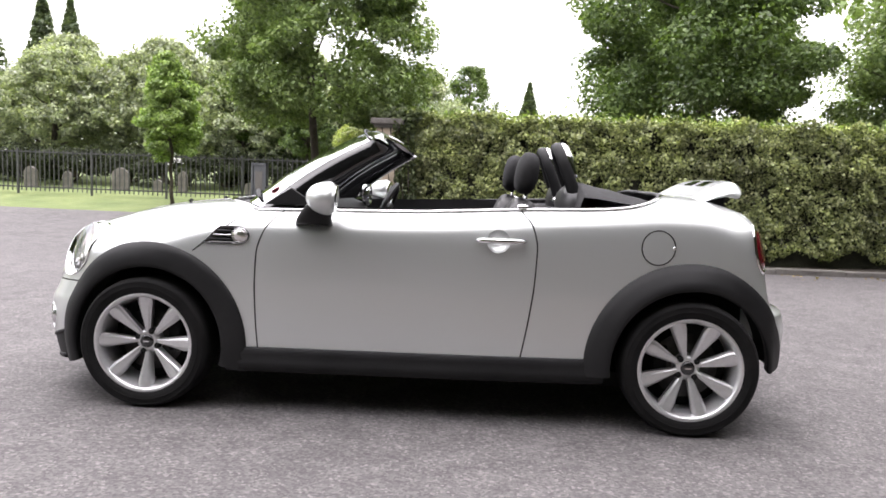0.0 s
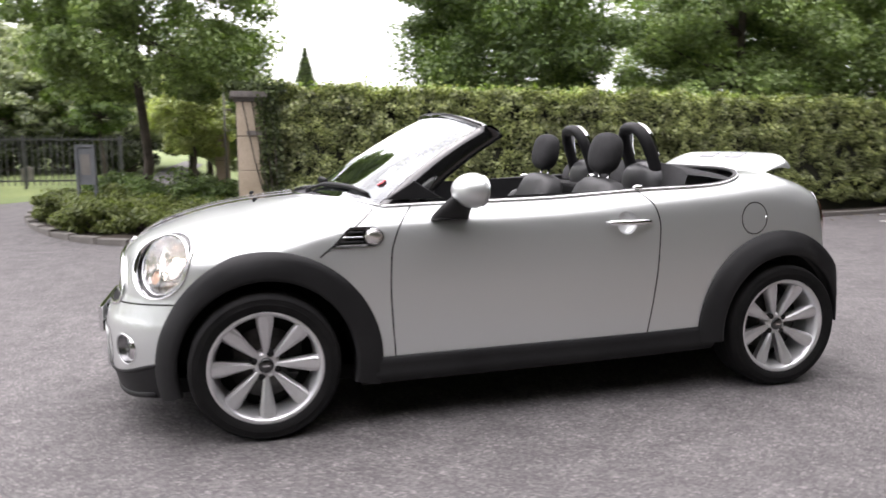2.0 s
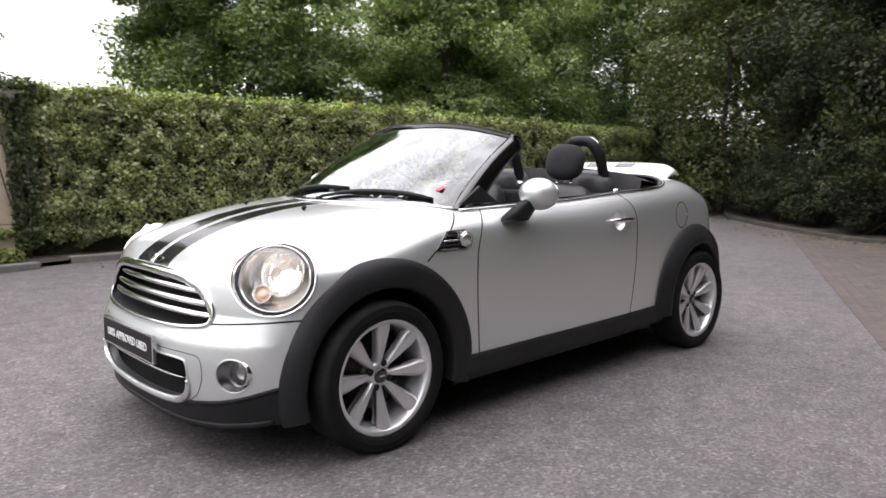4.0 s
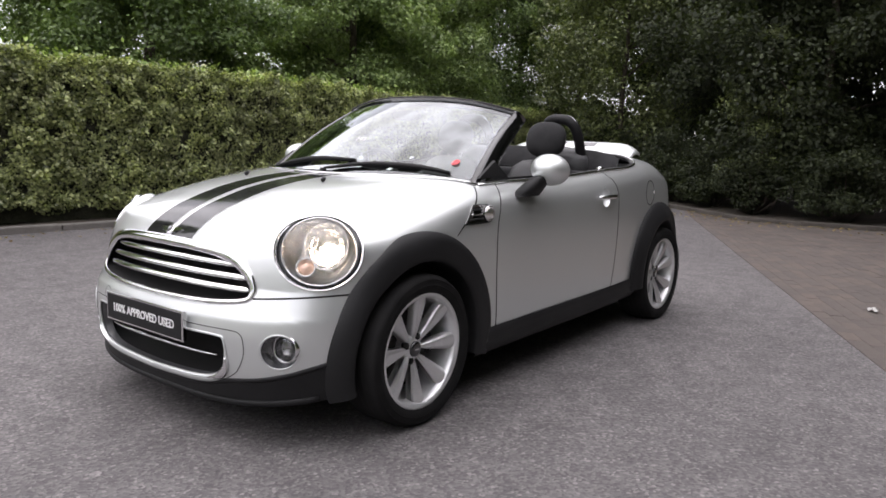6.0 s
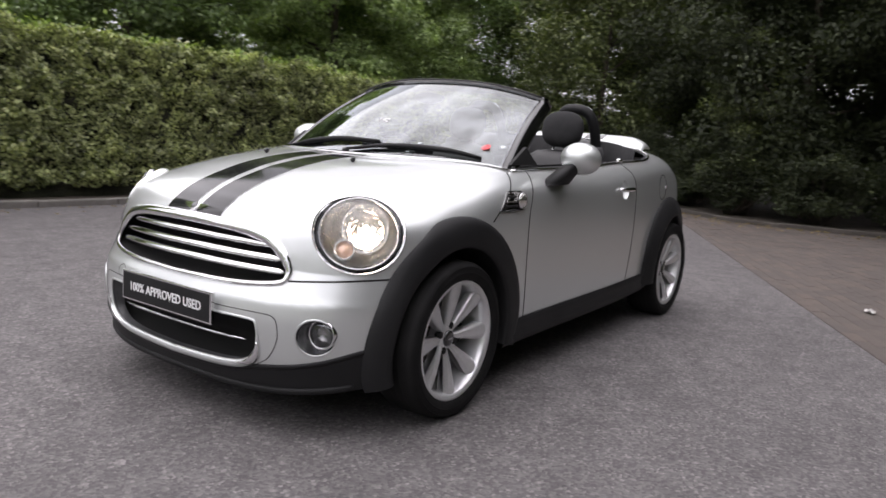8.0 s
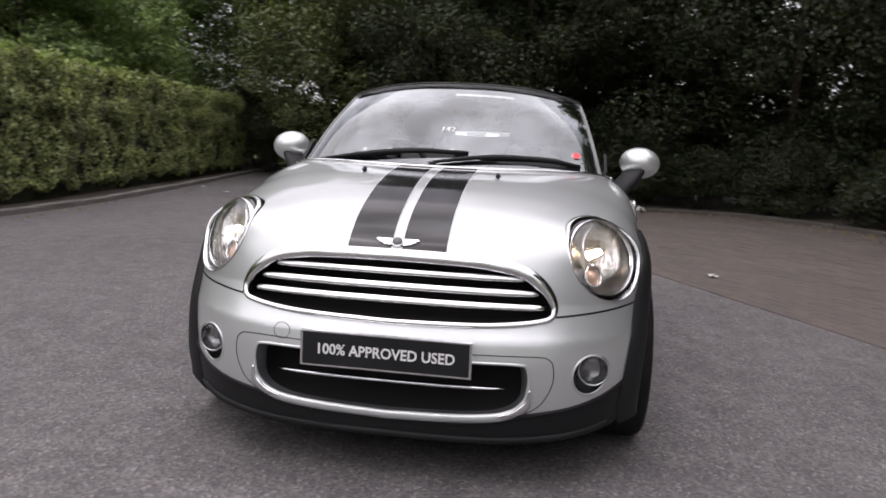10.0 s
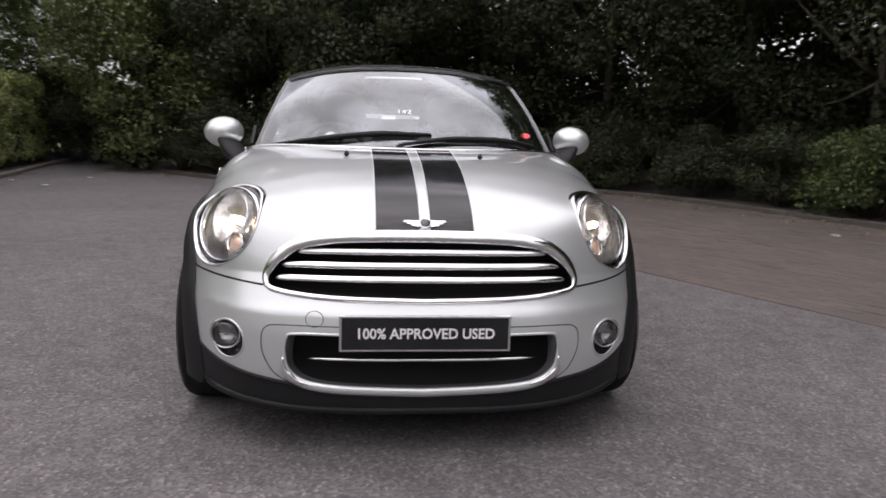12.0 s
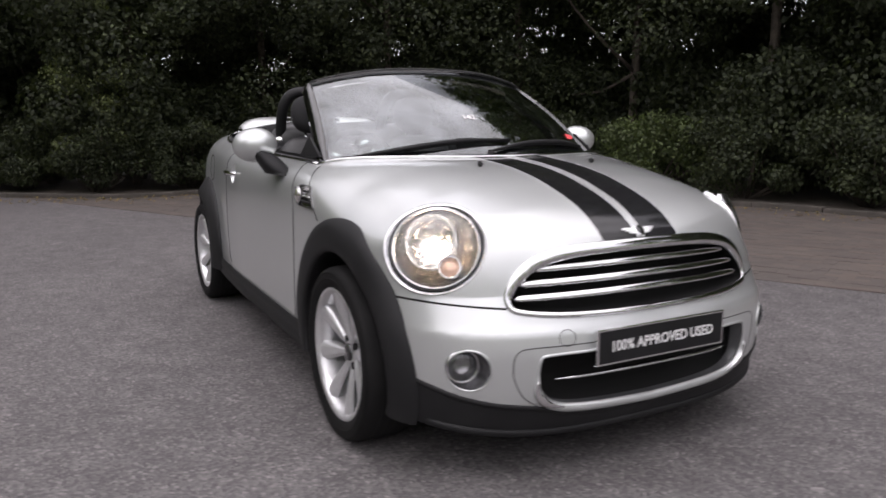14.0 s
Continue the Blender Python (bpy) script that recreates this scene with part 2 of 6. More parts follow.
# Brighter leaf copy for the lit plants at the edge of the wood.
LIT_BANK_LEAF = leafy("lit_bank_leaf", (0.05, 0.065, 0.024), (0.185, 0.22, 0.092), 0.55)
BRICK = brick_material()
LITTER = grained("paper_litter", (0.45, 0.44, 0.42), (0.75, 0.74, 0.72), 30.0, 0.7, 200.0, 0.2, 0.002)
WOOD = grained("weathered_wood", (0.09, 0.07, 0.055), (0.19, 0.155, 0.125), 5.0, 0.85, 60.0, 0.5, 0.006)
FALLEN = leafy("fallen_leaf", (0.10, 0.06, 0.025), (0.32, 0.24, 0.12), 0.7)
FIR_LEAF = leafy("fir_needles", (0.09, 0.12, 0.08), (0.20, 0.24, 0.16))


# ---- building helpers ----
def mesh_object(name, verts, faces, mat, parent=None, smooth=True, label=""):
    me = bpy.data.meshes.new(name)
    me.from_pydata([tuple(v) for v in verts], [], [tuple(int(i) for i in f) for f in faces])
    me.update()
    me.materials.append(mat)
    if smooth:
        me.shade_smooth()
    ob = new(name, me)
    if parent is not None:
        ob.parent = parent
    if label:
        tagged(ob, label)
    return ob


def part(name, bm, mat, parent, label="", smooth=False, crisp=None):
    """Links a bmesh as one mesh object under a thing or a part."""
    me = bpy.data.meshes.new(name)
    bm.normal_update()
    bm.to_mesh(me)
    bm.free()
    me.materials.append(mat)
    if smooth:
        me.shade_smooth()
    if crisp is not None:
        me.set_sharp_from_angle(angle=radians(crisp))
    ob = new(name, me)
    ob.parent = parent
    if label:
        tagged(ob, label)
    return ob


def thing(name, label, category, group="", at=(0, 0, 0), kind=""):
    e = new(name)
    e.empty_display_size = 0.1
    e.location = at
    return tagged(e, label, category, group, kind)


def box(bm, x0, x1, y0, y1, z0, z1, bevel=0.0):
    made = bmesh.ops.create_cube(bm, size=1.0, matrix=Matrix.Translation(((x0 + x1) / 2, (y0 + y1) / 2, (z0 + z1) / 2)) @ Matrix.Diagonal((x1 - x0, y1 - y0, z1 - z0, 1)))["verts"]
    if bevel:
        edges = list({e for v in made for e in v.link_edges})
        bmesh.ops.bevel(bm, geom=edges, offset=bevel, segments=2, affect="EDGES", profile=0.6)
    return made


def tube(points, radius, sides=8, closed=False, squash=1.0, normals=None):
    """Vertices and faces of a round or flattened tube along points. normals: the way its width lies across."""
    p = np.array(points, float)
    n = len(p)
    rad = np.broadcast_to(np.asarray(radius, float), (n,))
    tan = np.roll(p, -1, 0) - np.roll(p, 1, 0) if closed else np.gradient(p, axis=0)
    tan /= np.linalg.norm(tan, axis=1)[:, None] + 1e-9
    if normals is None:
        ref = np.array((0, 0, 1.0)) if abs(tan[:, 2]).mean() < 0.8 else np.array((1.0, 0, 0))
        nor = np.broadcast_to(ref, p.shape)
    else:
        nor = np.array(normals, float)
    side = np.cross(tan, nor)
    side /= np.linalg.norm(side, axis=1)[:, None] + 1e-9
    nor = np.cross(side, tan)
    a = np.linspace(0, 2 * np.pi, sides, endpoint=False)
    verts = (p[:, None] + rad[:, None, None] * (np.cos(a)[None, :, None] * side[:, None] + squash * np.sin(a)[None, :, None] * nor[:, None])).reshape(-1, 3)
    faces = []
    for i in range(n if closed else n - 1):
        j = (i + 1) % n
        for k in range(sides):
            m = (k + 1) % sides
            faces.append((i * sides + k, i * sides + m, j * sides + m, j * sides + k))
    if not closed:
        faces.append(tuple(range(sides - 1, -1, -1)))
        faces.append(tuple((n - 1) * sides + k for k in range(sides)))
    return verts, faces


def grid_faces(rows, cols, wrap=False, flip=False):
    out = []
    for i in range(rows - 1):
        for j in range(cols if wrap else cols - 1):
            k = (j + 1) % cols
            q = (i * cols + j, i * cols + k, (i + 1) * cols + k, (i + 1) * cols + j)
            out.append(q[::-1] if flip else q)
    return out


def joined(*pieces):
    verts, faces, start = [], [], 0
    for v, f in pieces:
        verts.extend(v)
        faces.extend(tuple(i + start for i in q) for q in f)
        start += len(v)
    return verts, faces


def smooth_line(points, count):
    """A Catmull-Rom line through the points."""
    p = np.array(points, float)
    ext = np.vstack((2 * p[0] - p[1], p, 2 * p[-1] - p[-2]))
    out = []
    for s in np.linspace(0, len(p) - 1 - 1e-6, count):
        i, t = int(s), s - int(s)
        a, b, c, d = ext[i:i + 4]
        out.append(0.5 * (2 * b + (c - a) * t + (2 * a - 5 * b + 4 * c - d) * t ** 2 + (3 * b - a - 3 * c + d) * t ** 3))
    return np.array(out)


def curve_of(table):
    """A smooth monotone curve through (x, y) pairs, held flat at the ends."""
    x, y = np.array(table, float).T
    d = np.diff(y) / np.diff(x)
    m = np.zeros_like(y)
    for i in range(1, len(x) - 1):
        if d[i - 1] * d[i] > 0:
            m[i] = 2 * d[i - 1] * d[i] / (d[i - 1] + d[i])
    m[0], m[-1] = d[0], d[-1]

    def value(q):
        q = np.clip(np.asarray(q, float), x[0], x[-1])
        i = np.clip(np.searchsorted(x, q) - 1, 0, len(x) - 2)
        h = x[i + 1] - x[i]
        t = (q - x[i]) / h
        return (2 * t ** 3 - 3 * t ** 2 + 1) * y[i] + (t ** 3 - 2 * t ** 2 + t) * h * m[i] + (3 * t ** 2 - 2 * t ** 3) * y[i + 1] + (t ** 3 - t ** 2) * h * m[i + 1]
    return value


def leaves(name, places, normals, length, mat, parent=None, jitter=0.7, label="", droop=0.0, kind=""):
    """One mesh of many small folded leaves at the places, facing roughly along the normals."""
    n = len(places)
    nor = normals + jitter * rng.normal(size=(n, 3))
    nor /= np.linalg.norm(nor, axis=1)[:, None] + 1e-9
    axis = rng.normal(size=(n, 3))
    axis[:, 2] -= droop
    axis -= (axis * nor).sum(1)[:, None] * nor
    axis /= np.linalg.norm(axis, axis=1)[:, None] + 1e-9
    side = np.cross(nor, axis)
    size = (length * rng.uniform(0.6, 1.35, n))[:, None]
    w = 0.32 * size
    base = places - 0.5 * size * axis
    v = np.stack((base, base + 0.45 * size * axis + w * side + 0.12 * size * nor, base + size * axis, base + 0.45 * size * axis - w * side + 0.12 * size * nor), 1).reshape(-1, 3)
    me = bpy.data.meshes.new(name)
    me.vertices.add(4 * n)
    me.vertices.foreach_set("co", v.astype(np.float32).ravel())
    me.loops.add(4 * n)
    me.loops.foreach_set("vertex_index", np.arange(4 * n, dtype=np.int32))
    me.polygons.add(n)
    me.polygons.foreach_set("loop_start", np.arange(0, 4 * n, 4, dtype=np.int32))
    me.update(calc_edges=True)
    me.materials.append(mat)
    ob = new(name, me)
    if parent is not None:
        ob.parent = parent
    return tagged(ob, label, kind=kind)


def lumps(p, scale, seed=0.0):
    """Smooth bumps in -1 to 1 at each place."""
    q = p * scale + seed
    return (np.sin(q[:, 0] * 1.7 + 1.3 * np.sin(q[:, 1] * 1.1 + q[:, 2])) + np.sin(q[:, 1] * 2.1 + 1.1 * np.sin(q[:, 2] * 1.3 + seed)) + np.sin(q[:, 2] * 1.9 + 1.2 * np.sin(q[:, 0] * 1.5))) / 3


def rise(x, y):
    """The ground: level round the car, climbing gently past the gate to the far verge."""
    w = np.clip((-0.5 - np.asarray(x, float)) / 3.0, 0, 1)
    return 0.07 * np.clip(np.asarray(y, float) - 5.6, 0, 9) * w * w * (3 - 2 * w)

# ---- the ground ----
def sheet(name, xs, ys, drop, mat, label, category):
    gx, gy = np.meshgrid(xs, ys)
    z = rise(gx, gy) + drop
    verts = np.stack((gx, gy, z), -1).reshape(-1, 3)
    ob = mesh_object(name, verts, grid_faces(len(ys), len(xs)), mat)
    return tagged(ob, label, category, kind="structure")


near = np.concatenate((np.array([-900, -400, -150, -60, -35]), np.linspace(-24, 24, 49), np.array([35, 60, 150, 400, 900])))
sheet("ground", near, near, -0.03, TURF, "rough green turf that reaches out to the horizon", "ground")


def line_sheet(name, outline, z, mat, label, category, kind="structure", parent=None):
    """A flat sheet inside an outline, cut fine enough to follow the ground."""
    bm = bmesh.new()
    bm.faces.new([bm.verts.new((x, y, 0)) for x, y in outline])
    for axis in (0, 1):
        for c in range(-30, 31, 2):
            co, no = [0, 0, 0], [0, 0, 0]
            co[axis], no[axis] = c, 1
            bmesh.ops.bisect_plane(bm, geom=bm.verts[:] + bm.edges[:] + bm.faces[:], plane_co=co, plane_no=no)
    for v in bm.verts:
        v.co.z = float(rise(v.co.x, v.co.y)) + z
    bmesh.ops.recalc_face_normals(bm, faces=bm.faces[:])
    for f in bm.faces:
        if f.normal.z < 0:
            f.normal_flip()
    me = bpy.data.meshes.new(name)
    bm.to_mesh(me)
    bm.free()
    me.materials.append(mat)
    ob = new(name, me)
    return tagged(ob, label, category, kind=kind)


BAY = [(14.2, 5.4), (11.6, 4.0), (9.7, 2.0), (8.75, 0.6), (8.95, -0.9), (9.5, -2.3), (9.35, -3.6), (8.2, -4.8), (6.5, -5.5), (4.5, -6.1), (2.5, -6.6), (0, -7.1), (-4, -7.7), (-12, -8.6), (-26, -9.5)]
KERB_A = [(-0.5, 5.62), (2, 5.6), (4.5, 5.62), (7, 5.95), (10, 6.5), (14, 7.3), (19, 8.3), (24, 9.3)]
ISLAND = [(-0.5, 5.62), (-1.2, 5.43), (-1.9, 5.46), (-2.7, 5.75), (-3.3, 6.25), (-3.75, 6.95), (-4.02, 7.7), (-4.05, 8.4), (-3.7, 9.05), (-3.1, 9.35), (-2.4, 9.4)]
VERGE = [(-26, 9.4), (-12, 9.2), (-7.5, 9.0), (-5.8, 9.0), (-4.8, 9.4), (-3.6, 10.3), (-3.0, 12), (-3.0, 26)]
line_sheet("road", [(26, 10.2), *KERB_A[::-1], *ISLAND[1:], (-2.4, 26), (-3.0, 26), *VERGE[::-1][1:], *BAY[::-1], (26, 7.5)], 0.0, ASPHALT, "worn grey asphalt of a wide car park entrance", "road")


def kerb_run(name, points, label, inward, stone=0.9, mat=None):
    """Kerb stones set end to end along a line; each stone is a piece of its own."""
    root = thing(name, label, "kerb", kind="structure")
    line = smooth_line([(x, y, 0) for x, y in points], 400)
    run = np.r_[0, np.cumsum(np.linalg.norm(np.diff(line, axis=0), axis=1))]
    data = None
    for i in range(int(run[-1] / stone)):
        a = np.array([np.interp(i * stone, run, line[:, k]) for k in range(2)])
        b = np.array([np.interp((i + 1) * stone, run, line[:, k]) for k in range(2)])
        if data is None:
            bm = bmesh.new()
            box(bm, -0.5 * stone + 0.004, 0.5 * stone - 0.004, 0.0, 0.125, -0.15, 0.07, 0.015)
            data = bpy.data.meshes.new("kerb_stone")
            bm.to_mesh(data)
            bm.free()
            data.materials.append(mat or KERB)
        mid, turn = (a + b) / 2, math.degrees(math.atan2(*(b - a)[::-1]))
        ob = new("kerb_stone", data)
        ob.parent = root
        ob.matrix_basis = pose(mid[0], mid[1], float(rise(*mid)) + random.uniform(-0.008, 0.008), 0, 0, turn + (0 if inward else 180) + random.uniform(-0.3, 0.3))
    return root


kerb_run("kerb_hedge", KERB_A, "low weathered concrete kerb along the clipped hedge", True)
kerb_run("kerb_island", ISLAND[::-1], "curved low concrete kerb round the planting bed", False, 0.42)
kerb_run("kerb_bay", BAY, "low dark grey concrete kerb under the trees", True, 0.9, KERB_DARK)
line_sheet("planting_bed", [*KERB_A, (26, 14), (-1.4, 14), (-2.4, 9.4), *ISLAND[::-1][1:]], 0.045, SOIL, "dark bare soil of the planting bed behind the kerb", "soil")
line_sheet("woodland_floor", [*[(x + 0.1, y - 0.05) for x, y in BAY], (-26, -26), (26, -26), (26, 5.4)], 0.045, SOIL, "dark leaf-strewn soil under the trees", "soil")


# ---- hedge ----
def hedge_line(s):
    """The front face's line: x and y at a run from 0 to 1."""
    x = -0.88 + s * 15.86
    return x, 6.0 + 0.155 * np.maximum(0, x - 4.2) ** 1.02


def clipped_hedge():
    root = thing("clipped_hedge", "long dense green hedge clipped to a flat top", "hedge")
    top, deep = 1.93, 1.15
    s = np.linspace(0, 1, 60)
    x, y = hedge_line(s)
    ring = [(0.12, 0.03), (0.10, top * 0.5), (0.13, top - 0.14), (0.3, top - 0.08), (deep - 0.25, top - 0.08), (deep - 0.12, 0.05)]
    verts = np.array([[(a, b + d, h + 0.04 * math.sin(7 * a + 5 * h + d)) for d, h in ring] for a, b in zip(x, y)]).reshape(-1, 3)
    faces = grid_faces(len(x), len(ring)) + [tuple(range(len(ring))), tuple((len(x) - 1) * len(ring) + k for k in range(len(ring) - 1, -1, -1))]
    # Solid core stops see-through; shade between the leaves is in its colour.
    mesh_object("hedge_core", verts, faces, HEDGE_CORE, root, smooth=False, label="solid dark core of the hedge, inner shade put into its colour")
    n = 180000
    s = rng.random(n) ** 1.25
    kind = rng.random(n)
    x, y = hedge_line(s)
    z = 0.17 + 0.12 * lumps(np.stack((x, y, 0 * x), 1), 5.0) + (top - 0.17) * rng.random(n) ** 0.92
    front, upper, end = kind < 0.70, (kind >= 0.70) & (kind < 0.94), kind >= 0.94
    depth = np.where(upper, deep * rng.random(n), 0.0)
    z = np.where(upper, top, z)
    x = np.where(end, -0.84, x)
    depth = np.where(end, deep * rng.random(n), depth)
    y = np.where(end, 6.0, y)
    p = np.stack((x, y + depth, z), 1)
    wave = 0.09 * lumps(p, 3.1) + 0.085 * lumps(p, 9.0, 2.0)
    inward = np.abs(rng.normal(0, 0.07, n))
    nor = np.where(upper[:, None], (0, 0, 1.0), np.where(end[:, None], (-1.0, 0, 0.3), (0, -1.0, 0.45)))
    p += nor * (wave - inward)[:, None]
    p[:, 1] += np.where(front, 0.16 * np.clip((0.5 - z) / 0.5, 0, 1) ** 2, 0)
    p[:, 2] += np.where(upper, 0.02 * rng.exponential(1.0, n), 0)
    p[:, 2] = np.maximum(p[:, 2], 0.04)
    thin = upper | (lumps(p, 6.5, 4.0) + 0.6 * lumps(p, 15.0, 1.0) < 0.42 + 0.5 * rng.random(n))
    leaves("leaves", p[thin], nor[thin], 0.049, HEDGE_LEAF, root, 0.75)
    m = 2600
    x, y = hedge_line(rng.random(m))
    p = np.stack((x, y + 0.05 + 1.0 * rng.random(m), top + rng.exponential(0.035, m)), 1)
    leaves("fresh_growth", p, np.tile((0, 0, 1.0), (m, 1)), 0.06, BRIGHT_LEAF, root, 0.9, "paler fresh shoots on the hedge top")


clipped_hedge()


# ---- trees and shrubs ----
def crown_leaves(clumps, per, leaf, spread=0.55):
    """Places and normals of leaves on the outer halves of rough clumps."""
    c = np.repeat(clumps[:, :3], per, 0)
    r = np.repeat(clumps[:, 3], per)
    d = rng.normal(size=(len(c), 3))
    d /= np.linalg.norm(d, axis=1)[:, None]
    d[:, 2] = d[:, 2] * 0.8 + 0.12
    reach = r * (1 - spread * rng.random(len(c)) ** 1.6)
    return c + d * reach[:, None] * np.array((1.0, 1.0, 0.8)), d + np.array((0, 0, 0.6))


def tree(name, label, at, height, radius, low, mat, trunk_radius=0.12, clumps=70, per=330, leaf=0.11, shape=1.0, lean=(0, 0), seed=0, gap=0.0, category="tree", puff=1.0, group="", fine=99.0, dense=1.0):
    """A tapered trunk with limbs and a crown of many small clumps of leaves."""
    gen = np.random.default_rng(100 + seed)
    ground = float(rise(at[0], at[1]))
    root = thing(name, label, category, at=(at[0], at[1], ground), group=group)
    crown_mid = low + 0.45 * (height - low)
    line = smooth_line([(0, 0, -0.1), (0.02 + 0.3 * lean[0], 0.3 * lean[1], low * 0.6), (0.7 * lean[0], 0.7 * lean[1], crown_mid), (lean[0], lean[1], height * 0.93)], 14)
    line[1:, :2] += gen.normal(0, 0.025, (13, 2))
    rad = trunk_radius * np.linspace(1.0, 0.12, 14) ** 0.8
    rad[0] *= 1.35
    pieces = [tube(line, rad, 9)]
    n = clumps
    u = gen.random(n) ** 0.8
    z = low + (height - low) * u
    fat = np.sin(np.pi * np.clip(0.10 + 0.86 * u ** (0.75 * shape), 0, 1)) ** 0.75
    ang = gen.random(n) * 2 * np.pi
    rr = radius * fat * np.sqrt(gen.random(n) * 0.75 + 0.25) * gen.uniform(0.75, 1.08, n)
    cl = np.stack((lean[0] * u + rr * np.cos(ang), lean[1] * u + rr * np.sin(ang), z, puff * radius * gen.uniform(0.18, 0.40, n)), 1)
    if gap:
        cl = cl[gen.random(n) > gap]
    for k in range(min(16, len(cl))):
        c = cl[k * len(cl) // 16 if len(cl) > 16 else k]
        h = np.clip(c[2] - 0.5 * math.hypot(c[0], c[1]) - 0.1, low + 0.16 * (height - low), height * 0.85)
        i = int(np.argmin(abs(line[:, 2] - h)))
        limb = smooth_line([line[i], (line[i] + c[:3]) / 2 + np.array((0, 0, -0.05 * radius)), c[:3]], 7)
        pieces.append(tube(limb, rad[i] * np.linspace(0.5, 0.08, 7), 6))
    v, f = joined(*pieces)
    mesh_object("trunk", v, f, BARK, root, label="brown bark with spreading limbs")
    low_part = cl[:, 2] + ground < fine
    p, nor = crown_leaves(cl[low_part], int(per * dense), leaf)
    size = np.full(len(p), leaf)
    if not low_part.all():
        q, qn = crown_leaves(cl[~low_part], max(1, int(per * 0.2)), leaf)
        p, nor, size = np.concatenate((p, q)), np.concatenate((nor, qn)), np.r_[size, np.full(len(q), 2.0 * max(leaf, 0.12))]
    leaves("crown", p, nor, size, mat, root, 0.8, droop=0.6)
    return root


def shrub(name, label, at, size, mat, count=9000, leaf=0.05, clumps=26, seed=0, category="shrub", tall=1.0):
    gen = np.random.default_rng(500 + seed)
    root = thing(name, label, category, at=(at[0], at[1], float(rise(at[0], at[1])) + 0.03))
    n = clumps
    a = gen.random(n) * 2 * np.pi
    r = np.sqrt(gen.random(n)) * 0.8
    z = (0.12 + 0.66 * gen.random(n) * (1 - 0.45 * r)) * size[2]
    cl = np.stack((r * np.cos(a) * size[0], r * np.sin(a) * size[1], z, min(size[0], size[1], size[2]) * gen.uniform(0.26, 0.46, n)), 1)
    pieces = []
    for k in range(0, n, 2):
        end = cl[k, :3]
        pieces.append(tube(smooth_line([(0.15 * end[0], 0.15 * end[1], 0), (0.7 * end[0], 0.7 * end[1], 0.55 * end[2]), end], 5), np.linspace(0.018, 0.005, 5), 5))
    v, f = joined(*pieces)
    tagged(mesh_object("woody_base", v, f, BARK, root), "thin brown woody stems", kind="stuff")
    p, nor = crown_leaves(cl, count // n, leaf, 0.7)
    p[:, 2] = np.maximum(p[:, 2], 0.02)
    leaves("foliage", p, nor, leaf, mat, root, 0.8)
    return root


tree("maple_tree", "leafy green maple on a slim trunk by the gate post", (-2.52, 7.65), 6.2, 1.7, 1.6, LIT_MAPLE, 0.09, 230, 430, 0.068, 0.9, lean=(-0.1, 0), seed=1, puff=0.72, fine=4.6, dense=1.3)
tree("sapling", "small young tree with a bright green oval crown", (-6.05, 10.3), 2.85, 0.56, 0.88, BRIGHT_LEAF, 0.045, 110, 250, 0.065, 1.0, seed=2)
BACK = [(4.1, 10.0, 6.6, 2.3, 1.9), (8.7, 9.4, 6.6, 2.2, 1.5), (4.9, 12.6, 7.6, 2.0, 1.6), (11.5, 10.2, 7.6, 2.6, 1.2), (15.0, 10.6, 8.4, 2.8, 1.0), (13.0, 13.5, 9.0, 3.2, 1.0), (19.0, 11.5, 9.0, 3.2, 0.8), (11.2, 14.6, 10.0, 3.0, 1.2), (16.8, 8.0, 9.0, 2.6, 0.3), (22.0, 9.0, 10.0, 3.2, 0.3), (21.0, 14.5, 10.5, 3.4, 0.3), (17.0, 15.5, 10.5, 3.2, 0.4)]
# Lit and shaded leaf copies are dealt out tree by tree.
for i, (x, y, h, r, low) in enumerate(BACK):
    tree("broadleaf_tree", "tall green broadleaf tree behind the hedge, light or shade put into its leaf colour", (x, y), h, r, low, SHADE_LEAF if i in (8, 9) else LIT_MAPLE if i in (1, 2, 3, 5, 7) else MAPLE_LEAF, 0.15, 200, 230, 0.08, 0.9, seed=10 + i, puff=0.72, fine=5.2, dense=2.3 if i < 4 else 1.2, group="trees behind the hedge")
tagged(tree("broadleaf_tree", "pale green tree leaning out over the end of the hedge", (13.0, 4.9), 6.4, 1.9, 0.4, LIT_BANK_LEAF, 0.1, 130, 260, 0.085, 1.1, seed=31, fine=5.0))
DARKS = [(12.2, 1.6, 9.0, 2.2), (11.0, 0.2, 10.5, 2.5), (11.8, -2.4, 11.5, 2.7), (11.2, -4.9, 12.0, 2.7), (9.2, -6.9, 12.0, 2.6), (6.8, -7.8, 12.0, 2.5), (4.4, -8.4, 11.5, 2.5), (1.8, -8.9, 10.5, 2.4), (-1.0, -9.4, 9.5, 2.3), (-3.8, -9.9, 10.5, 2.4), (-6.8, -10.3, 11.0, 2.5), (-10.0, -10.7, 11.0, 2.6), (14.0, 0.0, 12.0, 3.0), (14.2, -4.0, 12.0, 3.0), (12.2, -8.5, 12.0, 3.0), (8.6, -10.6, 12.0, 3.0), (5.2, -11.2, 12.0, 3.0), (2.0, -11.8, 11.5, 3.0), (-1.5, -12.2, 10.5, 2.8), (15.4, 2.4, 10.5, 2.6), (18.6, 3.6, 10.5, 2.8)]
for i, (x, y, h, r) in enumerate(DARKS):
    tree("dark_tree", "tall evergreen tree with foliage down to the ground, shade put into its leaf colour", (x, y), h, r, 0.5, DEEP_SHADE_LEAF, 0.12, 150, 260, 0.08 if i < 9 else 0.13, 1.15, seed=50 + i, fine=4.4, dense=3.4 if i < 9 else 1.0, group="dark trees round the bay")
